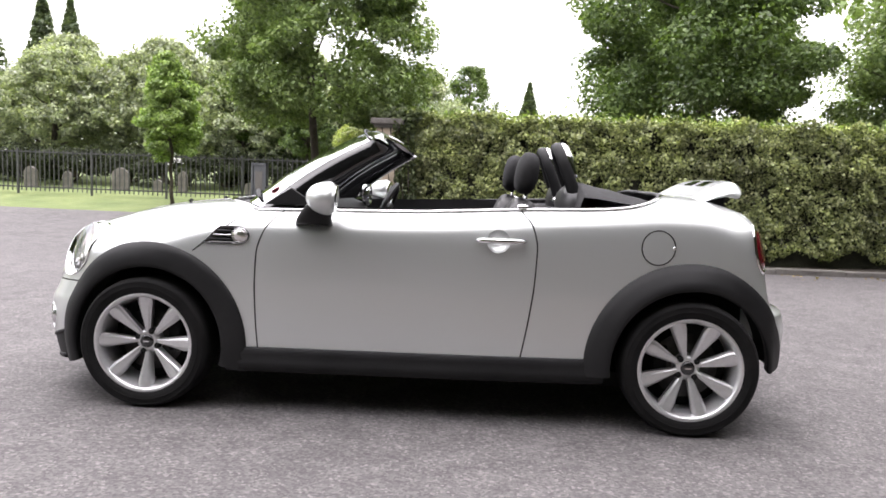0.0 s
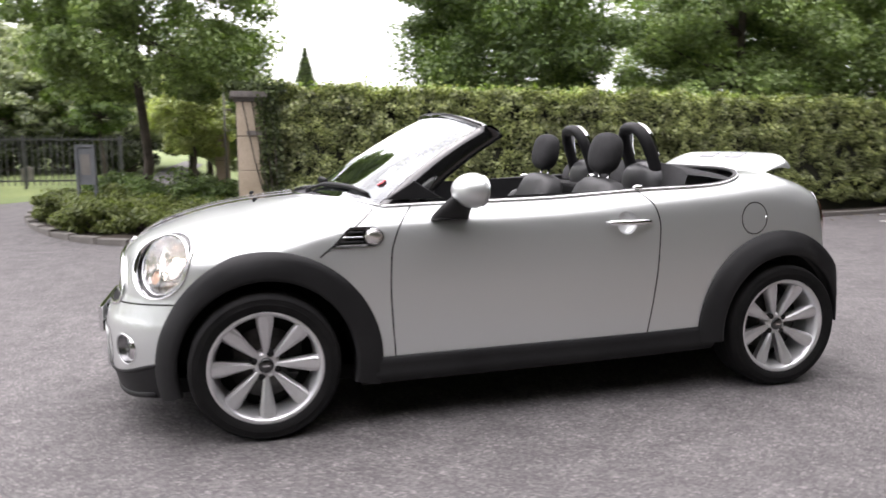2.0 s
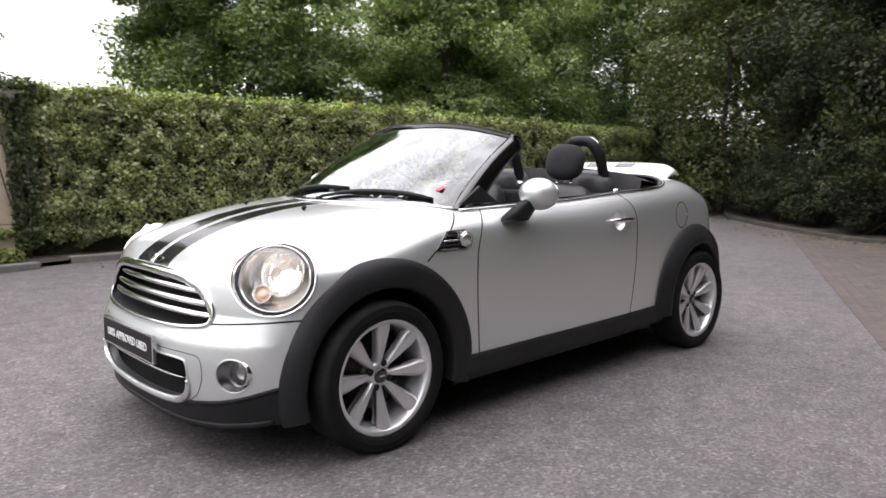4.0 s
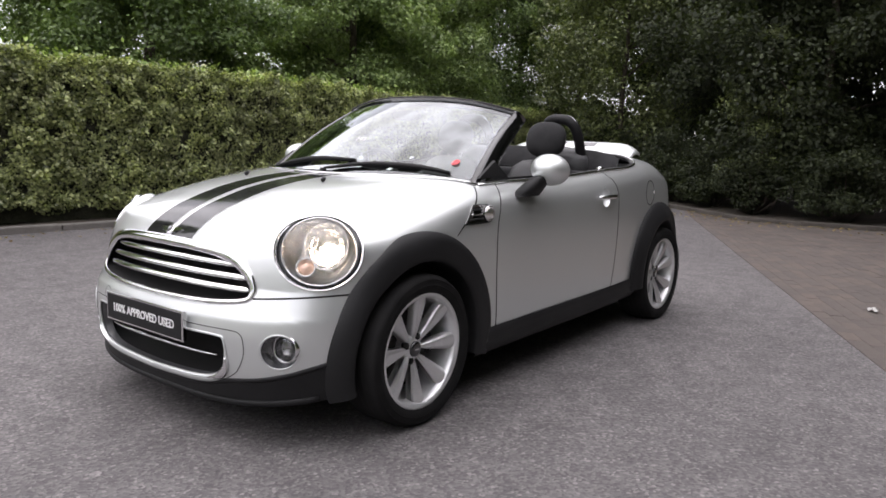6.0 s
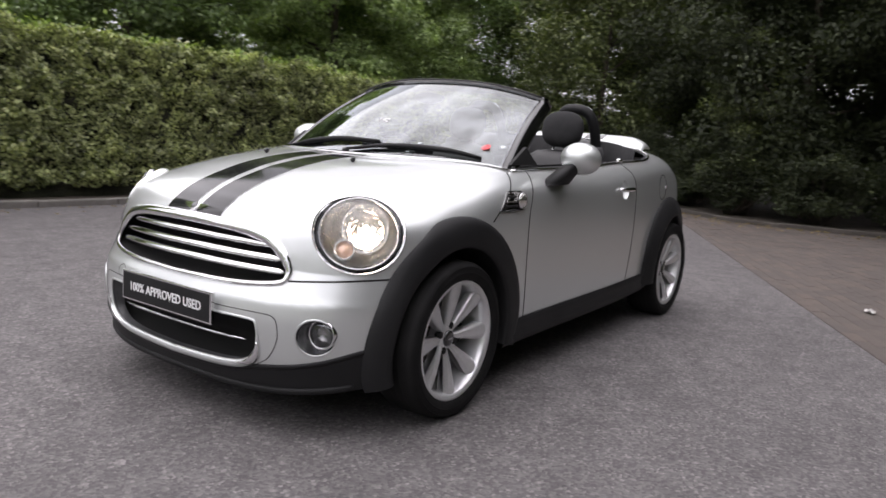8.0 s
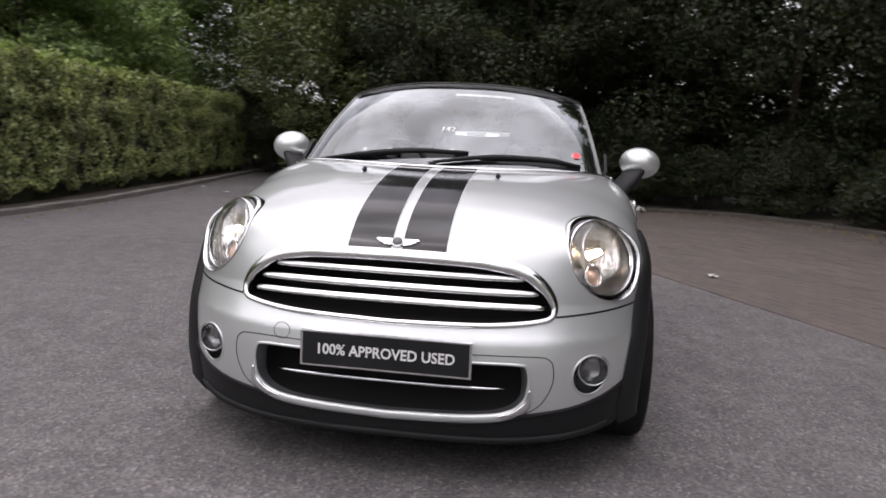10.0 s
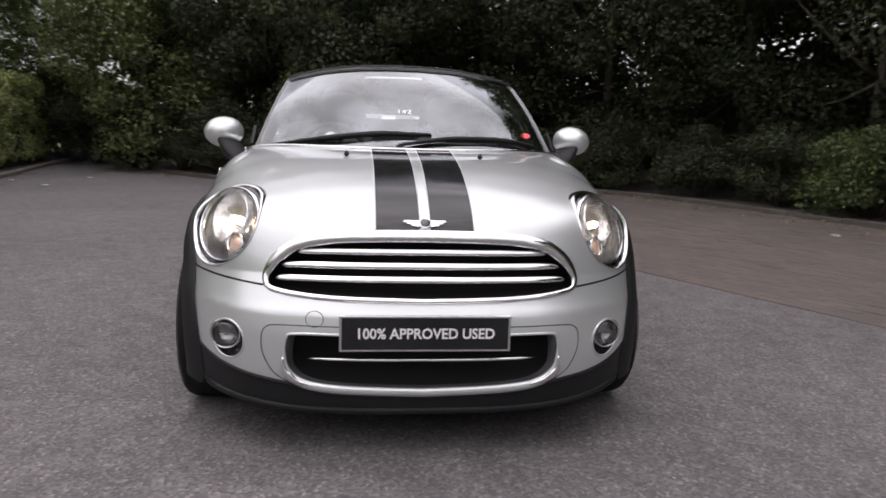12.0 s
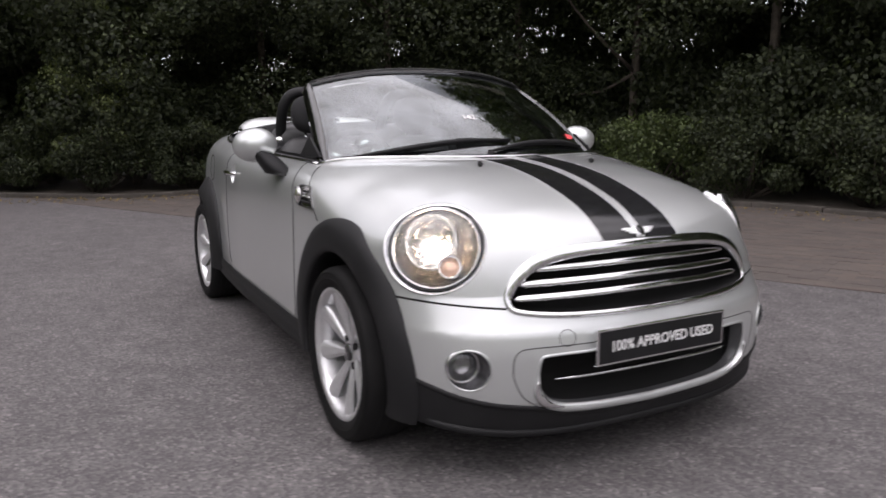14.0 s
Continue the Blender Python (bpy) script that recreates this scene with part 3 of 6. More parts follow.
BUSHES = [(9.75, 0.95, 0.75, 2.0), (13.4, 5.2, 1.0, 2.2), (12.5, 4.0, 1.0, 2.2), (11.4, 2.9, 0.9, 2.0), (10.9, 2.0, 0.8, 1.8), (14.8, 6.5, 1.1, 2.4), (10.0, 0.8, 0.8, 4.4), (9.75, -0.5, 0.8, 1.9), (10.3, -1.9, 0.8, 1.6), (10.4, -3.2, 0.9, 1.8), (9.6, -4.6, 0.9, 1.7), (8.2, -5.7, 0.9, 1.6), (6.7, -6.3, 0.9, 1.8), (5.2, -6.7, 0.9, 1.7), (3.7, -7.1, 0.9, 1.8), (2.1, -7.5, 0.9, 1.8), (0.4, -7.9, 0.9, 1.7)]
# The leaf colour paints each bush as lit, half shaded or deep in shade.
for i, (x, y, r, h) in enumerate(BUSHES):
    shrub("bush", "loose bush at the edge of the trees, light or shade put into its leaf colour", (x, y), (r, r, h), LIT_BANK_LEAF if i == 6 else DEEP_SHADE_LEAF if i != 13 else SHADE_LEAF, 13000, 0.052, 34, 20 + i)
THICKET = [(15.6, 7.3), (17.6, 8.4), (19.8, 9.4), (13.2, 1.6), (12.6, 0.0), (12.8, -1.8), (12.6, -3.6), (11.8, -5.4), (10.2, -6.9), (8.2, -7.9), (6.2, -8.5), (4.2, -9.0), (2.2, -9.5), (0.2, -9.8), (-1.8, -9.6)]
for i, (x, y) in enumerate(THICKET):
    shrub("thicket", "tall thicket behind the bushes, deep shade put into its leaf colour", (x, y), (1.35, 1.35, 3.3), DEEP_SHADE_LEAF, 8000, 0.12, 36, 90 + i)
BED = [(-2.5, 6.5, 0.7, 0.58), (-1.85, 6.15, 0.66, 0.55), (-1.35, 6.0, 0.5, 0.52), (-3.0, 7.2, 0.6, 0.62), (-2.2, 7.25, 0.75, 0.98), (-1.6, 7.0, 0.6, 0.92), (-2.9, 8.2, 0.6, 0.7), (-3.5, 7.2, 0.45, 0.56), (-3.55, 7.75, 0.5, 0.55), (-3.1, 6.45, 0.5, 0.62)]
for i, (x, y, r, h) in enumerate(BED):
    shrub("low_shrub", "low leafy green shrub in the planting bed", (x, y), (r, 0.75 * r, h), PALE_SHRUB if i < 4 or i > 6 else MAPLE_LEAF, 9000, 0.045, 30, 60 + i)
FAR = [(-14.6, 15.0, 3.2, 1.8), (-11.6, 14.6, 3.4, 1.7), (-8.8, 15.2, 3.8, 1.8), (-6.2, 14.2, 2.8, 1.5), (-16, 16.5, 4.0, 2.0), (-13, 18, 4.3, 2.2), (-10, 15.5, 3.3, 1.8), (-7.4, 16.5, 3.6, 1.9), (-5.0, 15.0, 3.2, 1.7), (-19.5, 20, 5.5, 2.4), (-9.5, 24, 5.6, 2.2), (-2.0, 19, 4.0, 1.8), (-0.8, 28, 5.7, 1.7), (-23, 16, 4.5, 2.4), (-6.5, 22, 4.6, 2.2), (-3.6, 14.0, 2.5, 1.4), (-2.3, 15.6, 2.9, 1.5), (-0.9, 17.0, 3.0, 1.5), (-4.6, 17.5, 3.4, 1.7)]
for i, (x, y, h, r) in enumerate(FAR):
    tree("far_tree", "grey-green bushy tree beyond the railings, leaves paled for haze", (x, y + 0.9), h, r, 0.55, GREY_HAZE_LEAF if i % 4 else SHRUB_LEAF, 0.12, 260, 90, 0.095, 1.0, seed=80 + i, puff=0.5, group="trees beyond the railings")


def fir(at, height, radius, seed):
    gen = np.random.default_rng(900 + seed)
    root = thing("fir_tree", "dark pointed conifer far off", "tree", at=(at[0], at[1], float(rise(*at))))
    v, f = tube([(0, 0, -0.1), (0, 0, height * 0.5), (0, 0, height)], np.array((0.16, 0.1, 0.01)), 7)
    mesh_object("trunk", v, f, BARK, root)
    u = gen.random(6500) ** 0.7
    layer = np.floor(u * 14) / 14 + 0.06 * gen.random(6500)
    r = radius * (1 - layer) * np.sqrt(gen.random(6500))
    a = gen.random(6500) * 2 * np.pi
    p = np.stack((r * np.cos(a), r * np.sin(a), height * (0.06 + 0.93 * layer) - 0.25 * r), 1)
    leaves("crown", p, np.tile((0, 0, 1.0), (6500, 1)), 0.17, FIR_LEAF, root, 0.6)


for i, (x, y, h, r) in enumerate([(-17.5, 21, 7.4, 1.7), (-15.6, 21.5, 6.6, 1.6), (-14.3, 21, 6.2, 1.4), (1.75, 28, 5.2, 1.5), (-19.8, 21, 6.4, 1.6)]):
    fir((x, y), h, r, i)
for i, (x, y) in enumerate([(18, -9), (14, -14), (9, -16), (4, -17), (-2, -17), (20, -2), (21, 5), (-8, -16)]):
    tree("far_dark_tree", "tall tree deep in the wood, deep shade put into its leaf colour", (x, y), 14 + random.random(), 4.2, 0.3, DEEP_SHADE_LEAF, 0.25, 120, 55, 0.45, 1.1, seed=160 + i, group="trees deep in the wood")
# Trees added out of view, so that the car has something to reflect.
for i in range(14):
    a = radians(150 + i * 9.5)
    tree("unseen_tree", "broad green tree added out of view for the reflections", (34 * math.cos(a), 34 * math.sin(a)), 8 + 2.5 * random.random(), 4.0, 0.6, MAPLE_LEAF, 0.2, 60, 60, 0.42, 1.1, seed=130 + i)

# ---- the car: its outer surface ----
# x runs from nose (minus) to tail, y to the driver's side, z up; the axles stand at x = -1.2335 and 1.2335.
AXLE, HUB = 1.2335, 0.303
car = thing("roadster", "small silver two-seat open roadster with black bonnet stripes, roof down", "car")
WIDE = curve_of([(-2.0, 0.80), (-1.6, 0.812), (-1.0, 0.822), (0.2, 0.822), (0.6, 0.812), (1.07, 0.782), (1.6, 0.752), (1.8, 0.74)])
CREST = curve_of([(-1.95, 0.66), (-1.86, 0.70), (-1.806, 0.748), (-1.74, 0.795), (-1.67, 0.83), (-1.57, 0.866), (-1.45, 0.900), (-1.27, 0.932), (-1.07, 0.952), (-0.9, 0.964), (-0.7, 0.980), (0.0, 1.0), (0.46, 1.029), (0.66, 1.035), (0.9, 1.050), (1.1, 1.064), (1.28, 1.060), (1.42, 1.035), (1.5, 1.012), (1.57, 0.985), (1.64, 0.94), (1.8, 0.85)])
ROUND = curve_of([(-1.9, 2.5), (-1.5, 2.6), (-1.2, 3.2), (-0.8, 5.0), (0.3, 5.0), (0.7, 5.5), (1.2, 5.6), (1.4, 4.8), (1.6, 3.5)])
NOSE = curve_of([(0.0, -1.81), (0.12, -1.862), (0.2, -1.893), (0.30, -1.916), (0.40, -1.922), (0.46, -1.915), (0.505, -1.897), (0.56, -1.880), (0.64, -1.860), (0.71, -1.835), (0.76, -1.80), (0.82, -1.72), (0.9, -1.60), (1.2, -1.5)])
TAIL = curve_of([(0.0, 1.66), (0.2, 1.72), (0.32, 1.755), (0.46, 1.765), (0.54, 1.75), (0.58, 1.69), (0.66, 1.665), (0.82, 1.63), (0.94, 1.585), (1.0, 1.545), (1.2, 1.5)])
WAIST = 0.6


def blend(a, b, k=0.03):
    h = np.clip(k - np.abs(a - b), 0, None) / k
    return np.maximum(a, b) + h * h * k * 0.25


def hull(x, y, z):
    """Below 1 inside the car's outer surface."""
    ay = np.abs(y)
    low = np.clip((0.46 - z) / 0.3, 0, 1)
    w = WIDE(x) * (1 - 0.022 * low ** 2) * (1 - 0.012 * np.clip((z - 0.6) / 0.3, 0, 1))
    n = ROUND(x)
    v = np.clip((z - WAIST) / (CREST(x) - WAIST), 0, None)
    side = ay / w
    r = (side ** n + v ** n) ** (1 / n)
    u = np.clip((-1.05 - x) / (-1.05 - NOSE(z)), 0, None)
    r = blend(r, (u ** 4 + side ** (2.38 + 0.5 * np.clip((0.58 - z) / 0.1, 0, 1))) ** (1 / 3.0))
    u = np.clip((x - 0.95) / (TAIL(z) - 0.95), 0, None)
    return blend(r, (u ** 10 + side ** 2.6) ** (1 / 3.0))


def reach(origin, way, far=1.7):
    """Places where rays from inside leave the hull, and the normals there."""
    o, d = np.atleast_2d(origin).astype(float), np.atleast_2d(way).astype(float)
    lo, hi = np.zeros(len(d)), np.full(len(d), far)
    for _ in range(34):
        mid = (lo + hi) / 2
        q = o + mid[:, None] * d
        inside = hull(*q.T) < 1
        lo, hi = np.where(inside, mid, lo), np.where(inside, hi, mid)
    p = o + lo[:, None] * d
    return p, slope(p)


def slope(p):
    e = 1.5e-3
    g = np.stack([hull(*(p + e * a).T) - hull(*(p - e * a).T) for a in np.eye(3)], 1)
    return g / (np.linalg.norm(g, axis=1)[:, None] + 1e-9)


def on_side(x, z, s):
    """The body side at (x, z); s is -1 for the passenger's side, 1 for the driver's."""
    x, z = np.broadcast_arrays(np.asarray(x, float), np.asarray(z, float))
    return reach(np.stack((x, 0 * x, z), 1), np.tile((0.0, s, 0.0), (len(x), 1)))


def on_front(y, z):
    y, z = np.broadcast_arrays(np.asarray(y, float), np.asarray(z, float))
    return reach(np.stack((0 * y - 1.0, y, z), 1), np.tile((-1.0, 0.0, 0.0), (len(y), 1)), 1.2)


def on_top(x, y):
    x, y = np.broadcast_arrays(np.asarray(x, float), np.asarray(y, float))
    return reach(np.stack((x, y, 0 * x + 0.5), 1), np.tile((0.0, 0.0, 1.0), (len(x), 1)), 1.0)


GRILLE = [(0.0, 0.708), (0.15, 0.706), (0.29, 0.699), (0.39, 0.678), (0.45, 0.64), (0.485, 0.595), (0.492, 0.556), (0.46, 0.535), (0.3, 0.519), (0.0, 0.512)]
INTAKE = [(0.0, 0.412), (0.25, 0.412), (0.40, 0.410), (0.425, 0.395), (0.432, 0.34), (0.425, 0.29), (0.38, 0.252), (0.28, 0.233), (0.0, 0.222)]


def mirrored(half):
    half = [(half[0][0], half[0][1]), *[tuple(q[:2]) for q in smooth_line([(y, z, 0) for y, z in half], 40)[1:-1]], half[-1]]
    return np.array([*half, *[(-y, z) for y, z in half[::-1][1:-1]]])


def within(poly, y, z):
    hit = np.zeros(len(y), bool)
    for (ya, za), (yb, zb) in zip(poly, np.roll(poly, -1, 0)):
        cross = (za > z) != (zb > z)
        hit ^= cross & (y < (yb - ya) * (z - za) / (zb - za + 1e-12) + ya)
    return hit


LAMP_AT, LAMP_TURN, LAMP_UP, LAMP_A, LAMP_B = (-1.6137, 0.6262, 0.7089), 40.4, 19.4, 0.161, 0.148
HANDLE = (0.366, 0.838, 0.052)


def lamp_frame(s):
    """Centre, way out, across and up of the headlamp on side s."""
    a, e = radians(LAMP_TURN), radians(LAMP_UP)
    n = np.array((-math.cos(e) * math.cos(a), s * math.cos(e) * math.sin(a), math.sin(e)))
    h = np.cross((0, 0, 1.0), n)
    h /= np.linalg.norm(h)
    return np.array((LAMP_AT[0], s * LAMP_AT[1], LAMP_AT[2])), n, h, np.cross(n, h)


def lamp_radius(p, s):
    c, n, h, v = lamp_frame(s)
    d = p - c
    return np.where(np.abs(d @ n) < 0.14, np.hypot(d @ h / LAMP_A, d @ v / LAMP_B), 9.0)


FOG = (0.615, 0.370, 0.055, 0.062)
COWL = lambda y: -1.06 + 0.285 * (np.abs(y) / 0.68) ** 2.2
DOOR_F = curve_of([(0.2, -0.705), (0.31, -0.713), (0.455, -0.724), (0.6, -0.73), (0.74, -0.725), (0.84, -0.695), (0.90, -0.655), (0.95, -0.61), (1.1, -0.58)])
DOOR_R = curve_of([(0.2, 0.465), (0.325, 0.485), (0.506, 0.515), (0.659, 0.533), (0.81, 0.539), (0.909, 0.517), (0.977, 0.462), (1.1, 0.40)])
WING_SEAM = lambda z: -0.775 - (0.932 - z) * 1.274
BUMPER_SEAM = curve_of([(0.0, 0.512), (0.48, 0.545), (0.62, 0.556), (0.76, 0.568), (0.9, 0.575)])
CHIN = curve_of([(0.0, 0.205), (0.28, 0.214), (0.42, 0.243), (0.55, 0.262), (0.64, 0.285), (0.70, 0.31), (0.9, 0.40)])


def body_shell():
    """The whole outer surface as one fine net, cut into panels along their seams."""
    turns = 420
    ang = np.linspace(0, 2 * np.pi, turns, endpoint=False)
    mid = np.linspace(-1.35, 1.35, 200)
    fan = np.radians(np.linspace(0, 90, 75))[1:-1]
    org, way = [], []
    for psi in fan[::-1]:
        org.append(np.tile((-1.35, 0, WAIST), (turns, 1)))
        way.append(np.stack((np.full(turns, -np.sin(psi)), np.cos(psi) * np.cos(ang), np.cos(psi) * np.sin(ang)), 1))
    for x in mid:
        org.append(np.tile((x, 0, WAIST), (turns, 1)))
        way.append(np.stack((0 * ang, np.cos(ang), np.sin(ang)), 1))
    for psi in fan[::2]:
        org.append(np.tile((1.35, 0, WAIST), (turns, 1)))
        way.append(np.stack((np.full(turns, np.sin(psi)), np.cos(psi) * np.cos(ang), np.cos(psi) * np.sin(ang)), 1))
    p, nor = reach(np.concatenate(org), np.concatenate(way))
    rows = len(org)
    f = np.array(grid_faces(rows, turns, True))
    c = p[f].mean(1)
    x, y, z = c.T
    ay = np.abs(y)
    low_edge = lambda px, py: np.where(px < -1.2, 0.140 + 0.055 * np.clip(np.abs(py) / 0.75, 0, 1.2) ** 4, np.where(px > 1.4, 0.28, 0.285))
    cut = z < low_edge(x, y)
    cut |= (x > COWL(y)) & (x < 0.1) & (ay < 0.705) & (z > 0.85)
    cut |= (x >= 0.1) & (np.abs((x - 0.1) / 1.03) ** 9 + (ay / 0.705) ** 7 < 1) & (z > 0.85)

    def edge(mask):
        """Corners that lie between a hole and what is left round it."""
        return np.intersect1d(np.unique(f[mask]), np.unique(f[~mask]))

    e = edge(z < low_edge(x, y))
    p[e, 2] = low_edge(p[e, 0], p[e, 1])
    for a in (-AXLE, AXLE):
        cut |= (np.abs(x - a) < 0.385) & (z < HUB) & (ay > 0.5)
        cut |= ((x - a) ** 2 + (z - HUB) ** 2 < 0.385 ** 2) & (ay > 0.5)
    front = x < -1.4
    for outline in (GRILLE, INTAKE):
        poly = mirrored(outline)
        mask = front & within(poly, y, z)
        e = edge(mask)
        q = p[e][:, 1:]
        best = np.full(len(e), 9.0)
        goal = q.copy()
        for a, b in zip(poly, np.roll(poly, -1, 0)):
            t = np.clip(((q - a) @ (b - a)) / ((b - a) @ (b - a)), 0, 1)
            near_to = a + t[:, None] * (b - a)
            d = np.linalg.norm(q - near_to, axis=1)
            goal[d < best] = near_to[d < best]
            best = np.minimum(best, d)
        p[e], nor[e] = on_front(goal[:, 0], goal[:, 1])
        cut |= mask
    for s in (-1, 1):
        mask = lamp_radius(c, s) < 1
        e = edge(mask)
        at, n, h, v = lamp_frame(s)
        d = p[e] - at
        r = np.hypot(d @ h / LAMP_A, d @ v / LAMP_B)
        flat = at + (d @ h / r)[:, None] * h + (d @ v / r)[:, None] * v
        p[e], nor[e] = reach(flat - 0.25 * n, np.tile(n, (len(e), 1)), 0.6)
        cut |= mask
        mask = front & (((s * y - FOG[0]) / FOG[2]) ** 2 + ((z - FOG[1]) / FOG[3]) ** 2 < 1)
        e = edge(mask)
        a, b = (s * p[e][:, 1] - FOG[0]) / FOG[2], (p[e][:, 2] - FOG[1]) / FOG[3]
        r = np.hypot(a, b)
        p[e], nor[e] = on_front(s * (FOG[0] + a / r * FOG[2]), FOG[1] + b / r * FOG[3])
        cut |= mask
        mask = ((x - HANDLE[0]) ** 2 + (z - HANDLE[1]) ** 2 < HANDLE[2] ** 2) & (s * y > 0.5)
        e = edge(mask)
        a, b = p[e][:, 0] - HANDLE[0], p[e][:, 2] - HANDLE[1]
        r = np.hypot(a, b) / HANDLE[2]
        p[e], nor[e] = on_side(HANDLE[0] + a / r, HANDLE[1] + b / r, s)
        cut |= mask
    ahead = x < -AXLE
    chin = ahead & (z < CHIN(ay))
    bumper = ahead & ~chin & (z < BUMPER_SEAM(ay))
    bonnet = ~chin & ~bumper & (x < WING_SEAM(z)) & (x < COWL(y) + 0.02)
    rest = ~(chin | bumper | bonnet)
    wing = rest & (x < DOOR_F(z))
    door = rest & ~wing & (x < DOOR_R(z))
    tail = rest & ~wing & ~door
    back = tail & (x > 1.45) & (z < 0.57)
    boot = tail & (x > 1.1) & (ay < 0.56) & (z > 0.6)
    quarter = tail & ~back & ~boot
    panels = [("front_bumper", bumper, PAINT, ""), ("front_valance", chin, TRIM, "black plastic lower lip"), ("bonnet", bonnet, PAINT, ""), ("rear_bumper", back, PAINT, ""), ("boot_lid", boot, PAINT, "")]
    for s in (y < 0, y >= 0):
        panels += [("front_wing", wing & s, PAINT, ""), ("door", door & s, PAINT, ""), ("rear_quarter", quarter & s, PAINT, "")]
    made = {}
    for name, pick, mat, label in panels:
        g = f[pick & ~cut]
        used, back_to = np.unique(g, return_inverse=True)
        ob = mesh_object(name, p[used], back_to.reshape(-1, 4), mat, car, label=label)
        ob.data.normals_split_custom_set_from_vertices([tuple(n) for n in nor[used]])
        made.setdefault(name, []).append(ob)
    return made


PANELS = body_shell()


def seam(points, normals, parent, width=0.0032, name="seam", mat=None, high=0.35, lift=0.0006):
    p = np.array(points) + lift * np.array(normals)
    v, f = tube(p, width, 6, squash=high, normals=normals)
    return mesh_object(name, v, f, mat or DARK, parent)


for k, s in enumerate((-1, 1)):
    z = np.linspace(0.3, 0.95, 40)
    seam(*on_side(DOOR_F(z), z, s), PANELS["door"][k])
    z = np.linspace(0.32, 0.975, 40)
    seam(*on_side(DOOR_R(z), z, s), PANELS["door"][k])
    z = np.linspace(0.74, 0.925, 30)
    seam(*on_side(WING_SEAM(z), z, s), PANELS["front_wing"][k])
    y = np.linspace(0.50, 0.77, 24)
    seam(*on_front(s * y, BUMPER_SEAM(y)), PANELS["front_bumper"][0])
    a = np.linspace(0, 2 * np.pi, 44)
    seam(*on_side(1.073 + 0.074 * np.cos(a), 0.836 + 0.076 * np.sin(a), s), PANELS["rear_quarter"][k], 0.0028)


# ---- wheel arches, sills and trim ----
REAR_FLARE = curve_of([(1.3, 0.74), (1.45, 0.772), (1.56, 0.768), (1.60, 0.75), (1.63, 0.70), (1.68, 0.60)])


def arch(axle, s):
    """A wide black flare that follows the body outside and turns in at its lip."""
    a = np.radians(np.linspace(-14, 197, 64) if axle < 0 else np.linspace(-1, 187, 64))
    rings = [(0.468, 0.002, 0), (0.463, 0.012, 0), (0.435, 0.016, 0.35), (0.40, 0.019, 0.75), (0.372, 0.020, 1.0), (0.356, 0.017, 1.0), (0.352, 0.006, 1.0), (0.356, -0.06, 1.0), (0.37, -0.16, 1.0)]
    verts = []
    for r, out, lip in rings:
        away = np.cos(a) * (1 if axle > 0 else -1)
        r = 0.356 + (r - 0.356) * (1 - (0.22 if axle > 0 else 0.25) * np.clip((away - 0.3) / 0.55, 0, 1)) if r > 0.356 else r
        x, z = axle + r * np.cos(a), HUB + r * np.sin(a)
        ref_r = np.maximum(r, 0.392)
        p, _ = on_side(axle + ref_r * np.cos(a), np.maximum(HUB + ref_r * np.sin(a), 0.22), s)
        body = np.abs(p[:, 1])
        hold = np.clip((x - axle) / 0.3, 0, 1) if axle > 0 else np.clip((axle - x) / 0.35, 0, 1) * 0.35
        flare = np.maximum(body, (body * (0.4 + 0.6 * hold) + (0.812 if axle < 0 else 0.845) * 0.6 * (1 - hold)))
        y = body * (1 - lip) + lip * flare + out
        if axle > 0:
            y = np.maximum(y, np.where(x > 1.3, REAR_FLARE(x) + 0.5 * out - 0.012 * (1 - lip), 0))
        verts.append(np.stack((x, s * y, z), 1))
    verts = np.array(verts).reshape(-1, 3)
    return mesh_object("wheel_arch", verts, grid_faces(len(rings), len(a), flip=s > 0), TRIM, car, label="matt black plastic arch flare")


for s in (-1, 1):
    arch(-AXLE, s)
    arch(AXLE, s)
    xs = np.linspace(-0.86, 0.86, 30)
    rings = [(0.318, 0.003), (0.313, 0.009), (0.285, 0.012), (0.258, 0.008), (0.25, 0.012), (0.225, 0.008), (0.20, -0.012), (0.187, -0.06), (0.182, -0.3)]
    base, _ = on_side(xs, np.full(30, 0.33), s)
    verts = np.array([[(x, s * (abs(b) + o), z + 0.012 * x) for x, b in zip(xs, base[:, 1])] for z, o in rings]).reshape(-1, 3)
    mesh_object("sill", verts, grid_faces(len(rings), 30, flip=s > 0), TRIM, car, label="matt black plastic side sill")
    for axle in (-AXLE, AXLE):
        liner = [(axle + 0.395 * math.cos(t), s * q, HUB + 0.395 * math.sin(t)) for q in (0.45, 0.70) for t in np.linspace(0.0, math.pi, 24)]
        mesh_object("arch_liner", liner, grid_faces(2, 24), DARK, car)
bm = bmesh.new()
box(bm, -1.72, 1.6, -0.55, 0.55, 0.145, 0.21)
box(bm, -0.82, 0.82, -0.6, 0.6, 0.155, 0.2)
box(bm, -1.6, -0.9, -0.45, 0.45, 0.2, 0.6)
box(bm, 0.9, 1.55, -0.45, 0.45, 0.2, 0.6)
box(bm, -0.84, 0.82, -0.72, 0.72, 0.205, 0.3)
part("underbody", bm, DARK, car)


# ---- wheels ----
def lathe(profile, turns=48, axis_out=1):
    """Vertices and faces of a profile (radius, out) turned round the y axis."""
    a = np.linspace(0, 2 * np.pi, turns, endpoint=False)
    verts = [(r * math.cos(t), axis_out * o, r * math.sin(t)) for r, o in profile for t in a]
    return verts, grid_faces(len(profile), turns, True, flip=axis_out < 0)


